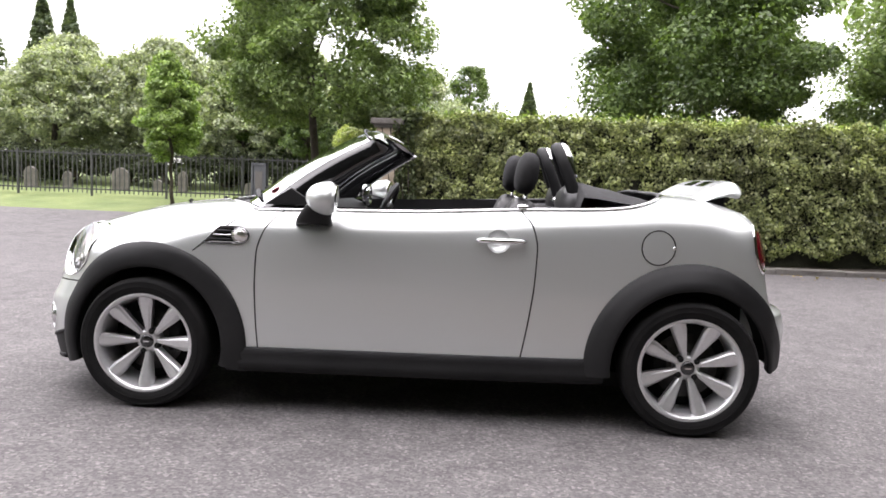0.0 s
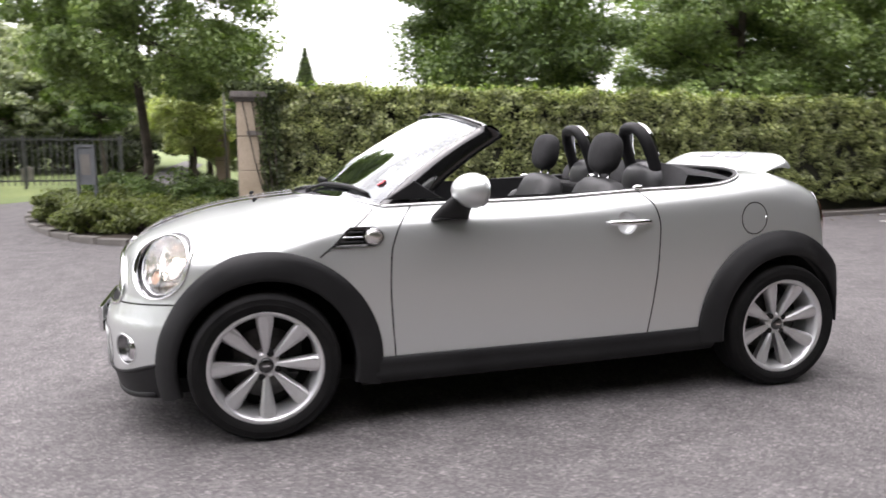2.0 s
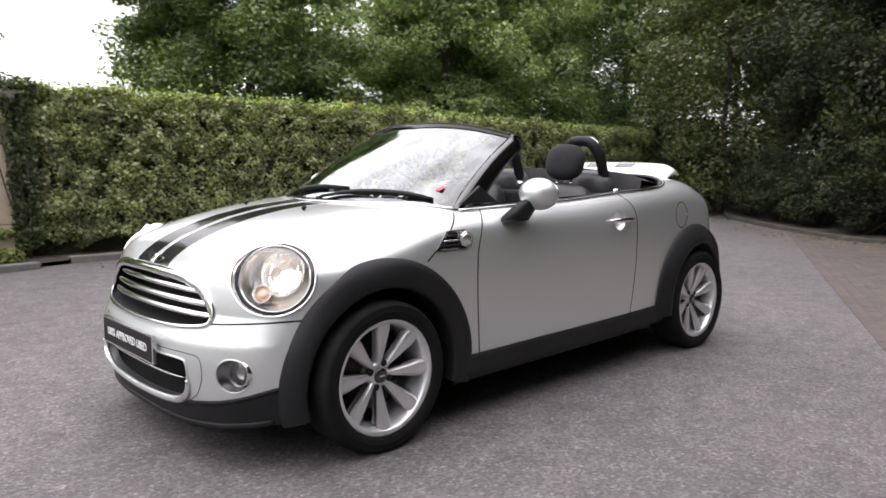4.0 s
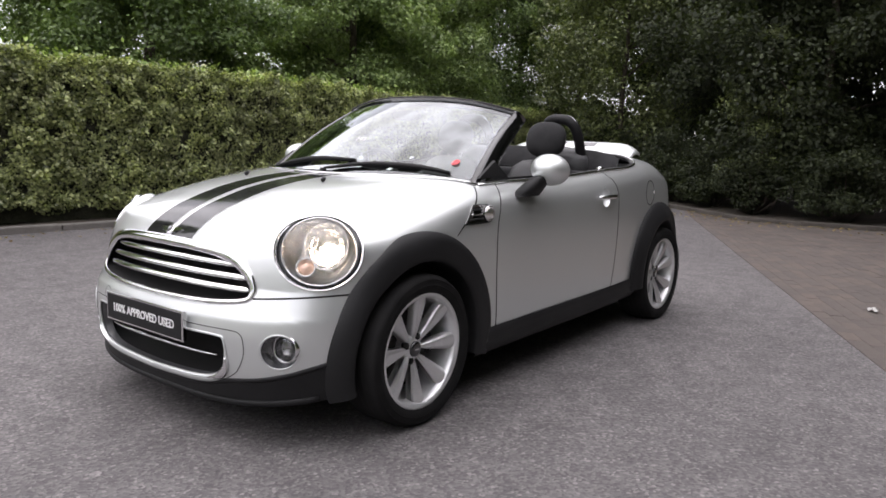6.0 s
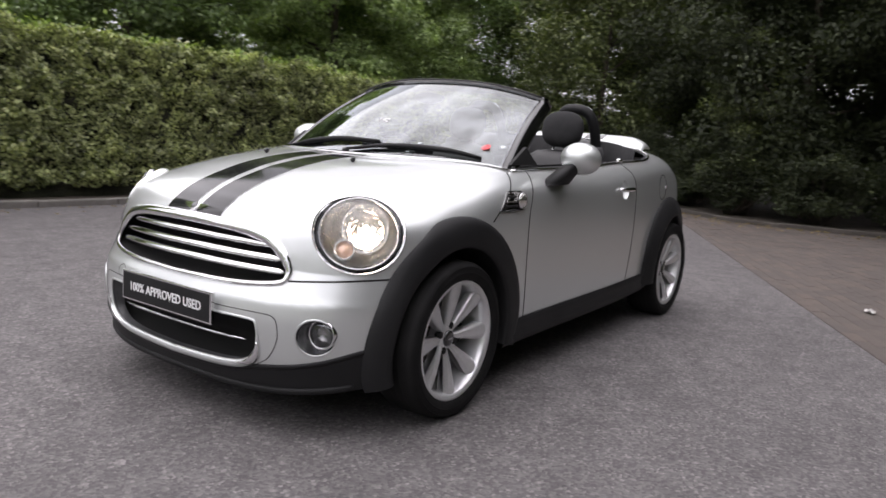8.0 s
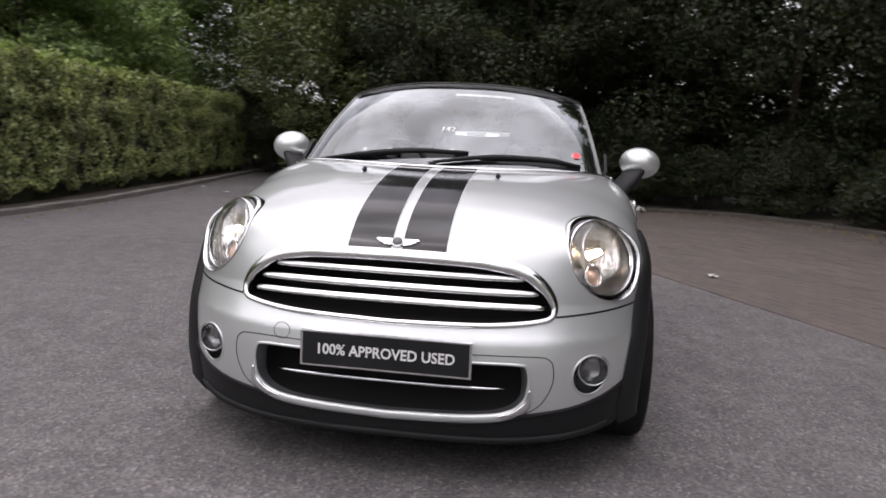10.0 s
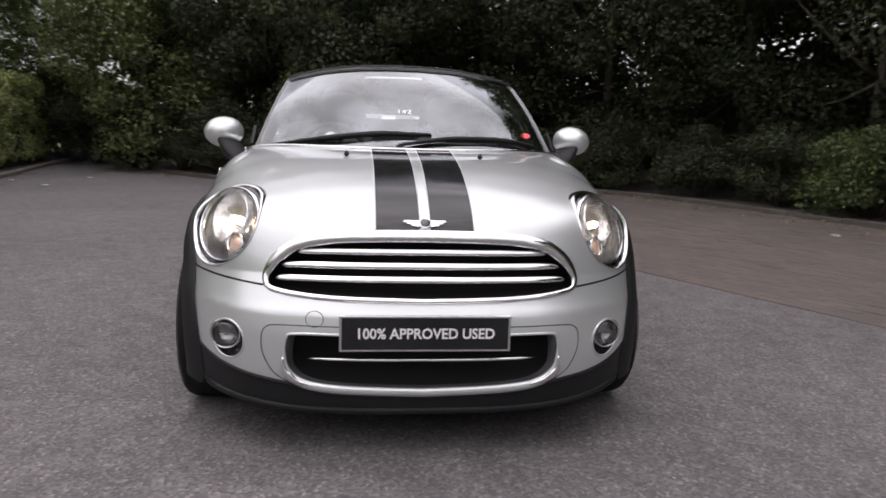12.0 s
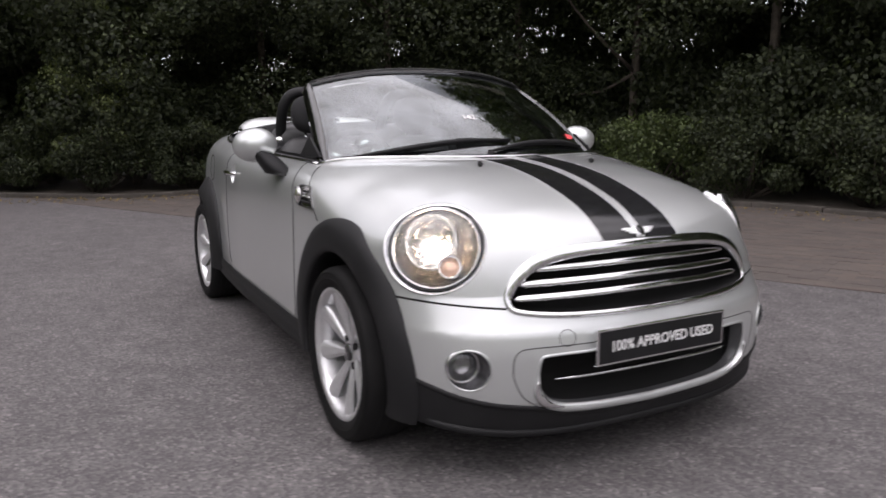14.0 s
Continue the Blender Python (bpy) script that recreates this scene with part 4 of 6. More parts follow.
def wheel(axle, s, spin):
    """Tyre, eight-spoke alloy rim, cap, four bolts and the brake behind. Out is the way away from the car."""
    root = new("wheel")
    root.parent = car
    root.location = (axle - (0.012 if axle < 0 else 0.0), s * (0.735 if axle < 0 else 0.722), HUB)
    tyre_profile = [(0.222, -0.09), (0.25, -0.098), (0.275, -0.1), (0.293, -0.094), (0.302, -0.075), (0.304, -0.03), (0.304, 0.03), (0.302, 0.075), (0.294, 0.093), (0.277, 0.1), (0.252, 0.098), (0.232, 0.092), (0.224, 0.084)]
    ob = mesh_object("tyre", *lathe(tyre_profile, 72, s), RUBBER, root, label="low black tyre")
    grooves = joined(*[lathe([(0.3046, q - 0.004), (0.3046, q + 0.004)], 72, s) for q in (-0.045, -0.015, 0.015, 0.045)])
    mesh_object("tread_groove", *grooves, DARK, ob)
    for q in (0.262, 0.284):
        mesh_object("sidewall_ring", *lathe([(q - 0.0025, 0.0995), (q, 0.102), (q + 0.0025, 0.0995)], 72, s), RUBBER, ob)
    rim_profile = [(0.230, 0.082), (0.234, 0.087), (0.231, 0.092), (0.219, 0.090), (0.211, 0.078), (0.206, 0.06), (0.2, 0.02), (0.198, -0.07), (0.206, -0.085)]
    rim = mesh_object("rim", *lathe(rim_profile, 72, s), ALLOY, root, label="silver eight-spoke alloy rim")
    spoke_v, spoke_f = [], []
    n_len, n_wid = 11, 7
    for i in range(n_len):
        t = i / (n_len - 1)
        r = 0.04 + 0.180 * t
        w = 0.0105 + 0.0250 * min(1.0, t / 0.82) ** 1.1
        w *= 1 - 0.14 * max(0, (t - 0.80) / 0.20) ** 1.6
        o = 0.040 + 0.042 * t ** 0.8
        for j in range(n_wid):
            q = (j / (n_wid - 1)) * 2 - 1
            spoke_v.append((w * q, o - 0.007 * abs(q) ** 2 - (0.008 if abs(q) == 1 else 0) - (0.005 if q == 0 and t < 0.9 else 0), r))
    spoke_f = grid_faces(n_len, n_wid)
    skirt = len(spoke_v)
    for j in (0, n_wid - 1):
        for i in range(n_len):
            a, b, c = spoke_v[i * n_wid + j]
            spoke_v.append((a * 0.9, b - 0.03, c))
    for e, j in enumerate((0, n_wid - 1)):
        for i in range(n_len - 1):
            a, b = i * n_wid + j, (i + 1) * n_wid + j
            spoke_f.append((a, b, skirt + e * n_len + i + 1, skirt + e * n_len + i))
    data = None
    for k in range(8):
        t = radians(spin + 45 * k)
        if data is None:
            ob = mesh_object("spoke", [(a, s * b, c) for a, b, c in spoke_v], spoke_f, ALLOY, rim)
            data = ob.data
        else:
            ob = new("spoke", data)
            ob.parent = rim
        ob.rotation_euler = (0, t, 0)
    mesh_object("hub", *lathe([(0.06, -0.01), (0.058, 0.022), (0.052, 0.032), (0.034, 0.046), (0.032, 0.044), (0.0005, 0.044)], 40, s), ALLOY, rim)
    cap = mesh_object("centre_cap", *lathe([(0.032, 0.044), (0.030, 0.052), (0.022, 0.0545), (0.0005, 0.055)], 32, s), GLOSS, rim, label="black round centre cap")
    hole = mesh_object("bolt_hole", *lathe([(0.0142, 0.024), (0.0135, 0.044), (0.0005, 0.0445)], 16, s), DARK, rim)
    bolts = hole.data
    for k in range(4):
        t = radians(spin + 22.5 + 90 * k)
        if k == 0:
            b = hole
        else:
            b = new("bolt_hole", bolts)
            b.parent = rim
        b.location = (0.050 * math.sin(t), 0, 0.050 * math.cos(t))
    bm = bmesh.new()
    box(bm, -0.014, 0.014, 0.0552, 0.0562, -0.003, 0.003)
    if s < 0:
        bmesh.ops.scale(bm, vec=(1, -1, 1), verts=bm.verts)
        bmesh.ops.reverse_faces(bm, faces=bm.faces[:])
    part("cap_mark", bm, CHROME, rim)
    mesh_object("brake_disc", *lathe([(0.145, -0.03), (0.145, -0.008), (0.06, -0.008), (0.05, 0.0), (0.0005, 0.0)], 48, s), STEEL, root, label="worn steel brake disc")
    bm = bmesh.new()
    side = 1 if axle < 0 else -1
    box(bm, side * 0.115 - 0.03, side * 0.115 + 0.03, min(s * -0.04, s * 0.012), max(s * -0.04, s * 0.012), -0.05, 0.09, 0.01)
    part("brake_caliper", bm, RUBBER, root)
    mesh_object("wheel_back", *lathe([(0.2, -0.06), (0.0005, -0.06)], 40, s), DARK, root)
    return root


wheel(-AXLE, -1, 0.0)
wheel(AXLE, -1, 28.0)
wheel(-AXLE, 1, 12.0)
wheel(AXLE, 1, 30.0)


# ---- the car's front ----
def loop_line(half, count=160):
    """A closed outline through mirrored points, evenly run."""
    q = mirrored(half)
    q = np.vstack((q, q[:1]))
    run = np.r_[0, np.cumsum(np.linalg.norm(np.diff(q, axis=0), axis=1))]
    t = np.linspace(0, run[-1], count, endpoint=False)
    return np.interp(t, run, q[:, 0]), np.interp(t, run, q[:, 1])


def recess(ring, normals, depth, shrink, mat, parent, name):
    """A hollow behind a closed line: walls and a floor."""
    ring = np.array(ring)
    mid = ring.mean(0)
    rows = [ring, ring + (depth * 0.4, 0, 0), mid + (ring - mid) * shrink + (depth, 0, 0)]
    v = np.concatenate((*rows, [rows[2].mean(0)]))
    n = len(ring)
    f = grid_faces(3, n, True) + [(2 * n + k, 2 * n + (k + 1) % n, 3 * n) for k in range(n)]
    return mesh_object(name, v, f, mat, parent)


bonnet, bumper = PANELS["bonnet"][0], PANELS["front_bumper"][0]
gy, gz = loop_line(GRILLE)
ring, rn = on_front(gy, gz)
grille = recess(ring, rn, 0.10, 0.97, DARK, car, "grille")
tagged(grille, "oval radiator grille with bright chrome bars")
wide = 0.009 + 0.012 * np.clip((gz - 0.545) / 0.10, 0, 1)
v, f = tube(ring + rn * 0.003, wide, 10, True, 0.55, rn)
mesh_object("grille_surround", v, f, CHROME, grille, label="polished chrome grille surround")
for z, w in ((0.656, 0.405), (0.613, 0.452), (0.571, 0.472)):
    y = np.linspace(-w, w, 40)
    q, qn = on_front(y, np.full(40, z))
    q[:, 0] += 0.016
    q[:, 2] += 0.004 * (1 - (y / w) ** 2)
    rad = 0.0135 * np.clip((1 - np.abs(y / w) ** 12) + 0.5, 0.5, 1)
    v, f = tube(q, rad, 10, squash=0.5, normals=np.tile((-1.0, 0, 0.75), (40, 1)))
    mesh_object("grille_bar", v, f, CHROME, grille)
iy, iz = loop_line(INTAKE)
ring, rn = on_front(iy, iz)
intake = recess(ring, rn, 0.11, 0.93, DARK, car, "lower_intake")
tagged(intake, "wide black lower air intake with chrome strip")
v, f = tube(ring + rn * 0.001, 0.0045 + 0.0115 * np.clip((0.36 - iz) / 0.08, 0, 1), 8, True, 0.7, rn)
mesh_object("intake_trim", v, f, PAINT, intake)
mid = ring.mean(0)
inner = mid + (ring - mid) * (1.0, 0.945, 0.90) + (0.035, 0, 0)
mesh_object("intake_bevel", np.concatenate((ring + (0.002, 0, 0), 0.5 * (ring + inner) - (0.008, 0, 0), inner)), grid_faces(3, len(ring), True), HUMP, intake, label="grey sloping inner edge of the intake")
y = np.linspace(-0.36, 0.36, 30)
q, qn = on_front(y, np.full(30, 0.325))
q[:, 0] += 0.03
v, f = tube(q, 0.0065 * np.clip(1.2 - np.abs(y / 0.36) ** 6, 0.3, 1), 8, squash=1.3, normals=np.tile((-1.0, 0, 0), (30, 1)))
mesh_object("chrome_strip", v, f, CHROME, intake)
for s in (-1, 1):
    corner = smooth_line([(s * 0.433, 0.335, 0), (s * 0.428, 0.292, 0), (s * 0.395, 0.260, 0), (s * 0.335, 0.243, 0)], 16)
    q, qn = on_front(corner[:, 0], corner[:, 1])
    v, f = tube(q + 0.009 * qn, np.r_[np.linspace(0.003, 0.015, 8), np.linspace(0.015, 0.003, 8)], 8, squash=0.5, normals=qn)
    mesh_object("chrome_corner", v, f, CHROME, intake)
outer = smooth_line([(0.22, 0.436, 0), (0.44, 0.435, 0), (0.488, 0.425, 0), (0.502, 0.395, 0), (0.50, 0.345, 0), (0.47, 0.285, 0), (0.42, 0.25, 0)], 30)
for s in (-1, 1):
    seam(*on_front(s * outer[:, 0], outer[:, 1]), bumper, 0.0017, mat=LINER)
y = np.linspace(-0.74, 0.74, 70)
q, qn = on_front(y, CHIN(np.abs(y)))
v, f = tube(q, 0.009, 8, squash=0.6, normals=qn)
mesh_object("lip_edge", v, f, TRIM, PANELS["front_valance"][0])
y = np.linspace(-0.70, 0.70, 60)
q, qn = on_front(y, 0.152 + 0.055 * np.abs(y / 0.75) ** 4)
v, f = tube(q, 0.013, 8, squash=0.7, normals=qn)
mesh_object("splitter", v, f, TRIM, PANELS["front_valance"][0])
a = np.linspace(0, 2 * np.pi, 30)
seam(*on_front(0.338 + 0.027 * np.cos(a), 0.457 + 0.024 * np.sin(a)), bumper, 0.0011, mat=LINER)


def headlamp(s):
    at, n, h, up = lamp_frame(s)
    a = np.linspace(0, 2 * np.pi, 64, endpoint=False)

    def oval(scale, out):
        return at + n * out + scale * (LAMP_A * np.cos(a)[:, None] * h + LAMP_B * np.sin(a)[:, None] * up)

    def on_body(scale, lift):
        q, m = reach(oval(scale, -0.25), np.tile(n, (64, 1)), 0.6)
        return q + lift * m

    rim_edge = on_body(1.0, 0.001)
    body_out = float(((rim_edge - at) @ n).mean())
    flat = lambda scale, lift, share: (1 - share) * on_body(scale, lift) + share * oval(scale, body_out + lift)
    root = mesh_object("headlamp", np.concatenate((rim_edge, flat(0.985, 0.008, 0.1), flat(0.965, 0.011, 0.3), flat(0.945, 0.008, 0.4), flat(0.935, 0.001, 0.5))), grid_faces(5, 64, True), CHROME, car, label="round headlamp in a chrome ring")
    mesh_object("lamp_gasket", np.concatenate((flat(0.938, 0.003, 0.5), flat(0.92, -0.008, 0.6), flat(0.87, -0.010, 0.8), oval(0.85, body_out - 0.002))), grid_faces(4, 64, True), GLOSS, root)
    ring = np.concatenate((oval(0.865, body_out - 0.006), oval(0.855, body_out + 0.008), oval(0.835, body_out + 0.010), oval(0.815, body_out + 0.004), oval(0.80, body_out - 0.012)))
    mesh_object("inner_ring", ring, grid_faces(5, 64, True), CHROME, root)
    dome = [oval(0.815 * math.cos(t), body_out + 0.003 + 0.035 * math.sin(t)) for t in np.linspace(0, math.pi / 2 - 0.03, 8)]
    glass = mesh_object("lens", np.concatenate(dome), grid_faces(8, 64, True) + [tuple(7 * 64 + k for k in range(64))], LENS, root, label="clear lamp glass")
    glass.visible_shadow = False
    bowl = [oval(0.81 * math.cos(t), body_out - 0.008 - 0.085 * math.sin(t)) for t in np.linspace(0, math.pi / 2 - 0.02, 9)]
    mesh_object("reflector", np.concatenate(bowl), grid_faces(9, 64, True, flip=True) + [tuple(8 * 64 + k for k in range(63, -1, -1))], REFLECTOR, root)

    def pod(c, radius, depth, mat, name, parent):
        rows = [c + n * (depth * math.sin(t)) + radius * math.cos(t) * (np.cos(a)[:, None] * h + np.sin(a)[:, None] * up) for t in np.linspace(-0.9, math.pi / 2 - 0.05, 8)]
        return mesh_object(name, np.concatenate(rows), grid_faces(8, 64, True) + [tuple(7 * 64 + k for k in range(64))], mat, parent)

    core = at + n * (body_out - 0.035)
    main, turn_lamp = core - 0.022 * h * s + 0.022 * up, core + 0.046 * h * s - 0.058 * up
    rows = [main + n * d + r * (np.cos(a)[:, None] * h * 0.92 + np.sin(a)[:, None] * up) for r, d in ((0.092, 0.004), (0.09, 0.024), (0.084, 0.026), (0.066, 0.004), (0.036, -0.012), (0.004, -0.016))]
    mesh_object("main_reflector", np.concatenate(rows), grid_faces(6, 64, True), REFLECTOR, root, label="deep chrome main reflector")
    pod(main, 0.012, 0.02, GLOW, "bulb", root)
    rows = [turn_lamp + n * d + r * (np.cos(a)[:, None] * h + np.sin(a)[:, None] * up) for r, d in ((0.038, 0.0), (0.038, 0.036), (0.033, 0.040), (0.028, 0.034), (0.026, 0.02))]
    mesh_object("indicator_cup", np.concatenate(rows), grid_faces(5, 64, True), CHROME, root)
    pod(turn_lamp + 0.024 * n, 0.027, 0.010, AMBER, "indicator_bulb", root)
    return root


def fog_lamp(s):
    a = np.linspace(0, 2 * np.pi, 48, endpoint=False)
    ring, rn = on_front(s * (FOG[0] + FOG[2] * np.cos(a)), FOG[1] + FOG[3] * np.sin(a))
    root = recess(ring, rn, 0.06, 0.8, BOWL, car, "fog_lamp")
    tagged(root, "round fog lamp sunk in the silver bumper")
    v, f = tube(ring, 0.0035, 6, True, 1.0, rn)
    mesh_object("pocket_edge", v, f, PAINT, root)
    c = np.array((float(ring[:, 0].mean()) + 0.018, s * 0.626, 0.381))
    n = np.array((-0.97, s * 0.2, 0.05))
    n /= np.linalg.norm(n)
    h = np.cross((0, 0, 1.0), n)
    h /= np.linalg.norm(h)
    up = np.cross(n, h)

    def disc(r, out):
        return c + out * n + r * (np.cos(a)[:, None] * h + np.sin(a)[:, None] * up)

    mesh_object("fog_ring", np.concatenate((disc(0.051, -0.05), disc(0.051, 0.0), disc(0.049, 0.004), disc(0.0455, 0.002))), grid_faces(4, 48, True), CHROME, root)
    mesh_object("fog_reflector", np.concatenate([disc(0.044 * math.cos(t), -0.002 - 0.03 * math.sin(t)) for t in np.linspace(0, 1.5, 6)]), grid_faces(6, 48, True, flip=True) + [tuple(5 * 48 + k for k in range(47, -1, -1))], BOWL, root)
    g = mesh_object("fog_glass", np.concatenate([disc(0.044 * math.cos(t), 0.003 + 0.012 * math.sin(t)) for t in np.linspace(0, 1.5, 6)]), grid_faces(6, 48, True) + [tuple(5 * 48 + k for k in range(48))], LENS, root)
    g.visible_shadow = False


for s in (-1, 1):
    headlamp(s)
    fog_lamp(s)


def lettering(name, words, size, deep, m, mat, parent, spread=1.0):
    """Words in the built-in font, as a mesh."""
    data = bpy.data.curves.new(name, "FONT")
    data.body, data.size, data.extrude, data.align_x, data.align_y, data.resolution_u = words, size, deep, "CENTER", "CENTER", 3
    data.offset = 0.0009
    temp = new(name, data)
    bpy.context.view_layer.update()
    me = bpy.data.meshes.new_from_object(temp.evaluated_get(bpy.context.evaluated_depsgraph_get()))
    bpy.data.objects.remove(temp)
    me.materials.clear()
    me.materials.append(mat)
    for vert in me.vertices:
        vert.co.x *= spread
    ob = new(name, me)
    ob.parent = parent
    ob.matrix_basis = m
    return ob


FACING = Matrix(((0, 0, -1, 0), (-1, 0, 0, 0), (0, 1, 0, 0), (0, 0, 0, 1)))
bm = bmesh.new()
box(bm, -1.942, -1.924, -0.263, 0.263, 0.367, 0.480, 0.003)
plate = part("show_plate", bm, CHROME, car, "black plate reading 100% APPROVED USED in a bright frame")
bm = bmesh.new()
box(bm, -1.9435, -1.934, -0.255, 0.255, 0.374, 0.473, 0.001)
part("plate_face", bm, TRIM, plate)
lettering("plate_lettering", "100% APPROVED USED", 0.0455, 0.0008, Matrix.Translation((-1.9442, 0.0, 0.4225)) @ FACING, INK, plate, 0.925)
bm = bmesh.new()
box(bm, -1.93, -1.88, -0.10, 0.10, 0.415, 0.46)
part("plate_mount", bm, TRIM, plate)


def bonnet_point(y, t):
    """A line back over the bonnet: t from 0 at the grille to 1 at the screen."""
    y, t = np.broadcast_arrays(np.asarray(y, float), np.asarray(t, float))
    phi = np.radians(12.3 + np.clip(t / 0.5, 0, 1) * 77.7)
    back = np.clip((t - 0.5) / 0.5, 0, 1)
    org = np.stack((-1.30 + back * (COWL(y) - 0.006 + 1.30), y, 0 * y + 0.6), 1)
    way = np.stack((-np.cos(phi), 0 * y, np.sin(phi)), 1)
    return reach(org, way, 0.9)


for s in (-1, 1):
    t = np.linspace(0, 1, 70)
    cols = np.linspace(0, 1, 9)
    tt, cc = np.meshgrid(t, cols, indexing="ij")
    yy = s * ((0.0155 + 0.004 * tt) + cc * (0.140 + 0.004 * tt))
    q, qn = bonnet_point(yy.ravel(), tt.ravel())
    ob = mesh_object("bonnet_stripe", q + 0.0012 * qn, grid_faces(70, 9, flip=s > 0), STRIPE, bonnet, label="satin black bonnet stripe")
    for e in (0, 8):
        k = np.arange(70) * 9 + e
        v, f = tube(q[k] + 0.0012 * qn[k], 0.0016, 6, squash=0.5, normals=qn[k])
        mesh_object("stripe_line", v, f, WHITE, ob)
    q, qn = on_top(np.array([-1.257]), np.array([s * 0.257]))
    v, f = tube([q[0] + (0.0, 0, -0.004), q[0] + (0.0, 0, 0.008), q[0] + (0.006, 0, 0.014), q[0] + (0.016, 0, 0.014)], np.array((0.012, 0.011, 0.008, 0.004)), 10)
    mesh_object("washer_jet", v, f, TRIM, bonnet)

q, qn = on_front(np.array([0.0]), np.array([0.742]))
c, n = q[0], qn[0]
up = np.cross(n, (0, -1.0, 0))
up = up if up[2] > 0 else -up
badge = new("badge")
badge.parent = bonnet
a = np.linspace(0, 2 * np.pi, 28, endpoint=False)
disc = [c + n * o + r * (np.cos(a)[:, None] * np.array((0, 1.0, 0)) + np.sin(a)[:, None] * up) for r, o in ((0.021, 0.0), (0.021, 0.006), (0.018, 0.009))]
mesh_object("badge_ring", np.concatenate(disc), grid_faces(3, 28, True) + [tuple(56 + k for k in range(28))], CHROME, badge)
disc = [c + n * o + r * (np.cos(a)[:, None] * np.array((0, 1.0, 0)) + np.sin(a)[:, None] * up) for r, o in ((0.016, 0.0092), (0.0155, 0.0102))]
mesh_object("badge_face", np.concatenate(disc), grid_faces(2, 28, True) + [tuple(28 + k for k in range(28))], GLOSS, badge)
for s in (-1, 1):
    for k, (length, v0, v1) in enumerate(((0.068, 0.003, 0.012), (0.059, -0.005, 0.003), (0.047, -0.013, -0.005))):
        pts = np.array([(0.019, v0), (length, v0 + 0.003 + 0.001 * k), (length - 0.004, v1), (0.019, v1)])
        flat = [c + n * o + s * u * np.array((0, 1.0, 0)) + v * up for o in (0.001, 0.0065) for u, v in pts]
        mesh_object("badge_feather", flat, [(0, 1, 2, 3), (7, 6, 5, 4), (0, 4, 5, 1), (1, 5, 6, 2), (2, 6, 7, 3), (3, 7, 4, 0)], CHROME, badge, smooth=False)


# ---- the car's sides ----
def ellipsoid(c, r, rings=14, turns=24):
    v = [(c[0] + r[0] * math.cos(t) * math.cos(p), c[1] + r[1] * math.cos(t) * math.sin(p), c[2] + r[2] * math.sin(t)) for t in np.linspace(-math.pi / 2 + 0.02, math.pi / 2 - 0.02, rings) for p in np.linspace(0, 2 * math.pi, turns, endpoint=False)]
    f = grid_faces(rings, turns, True) + [tuple(range(turns - 1, -1, -1)), tuple((rings - 1) * turns + k for k in range(turns))]
    return v, f


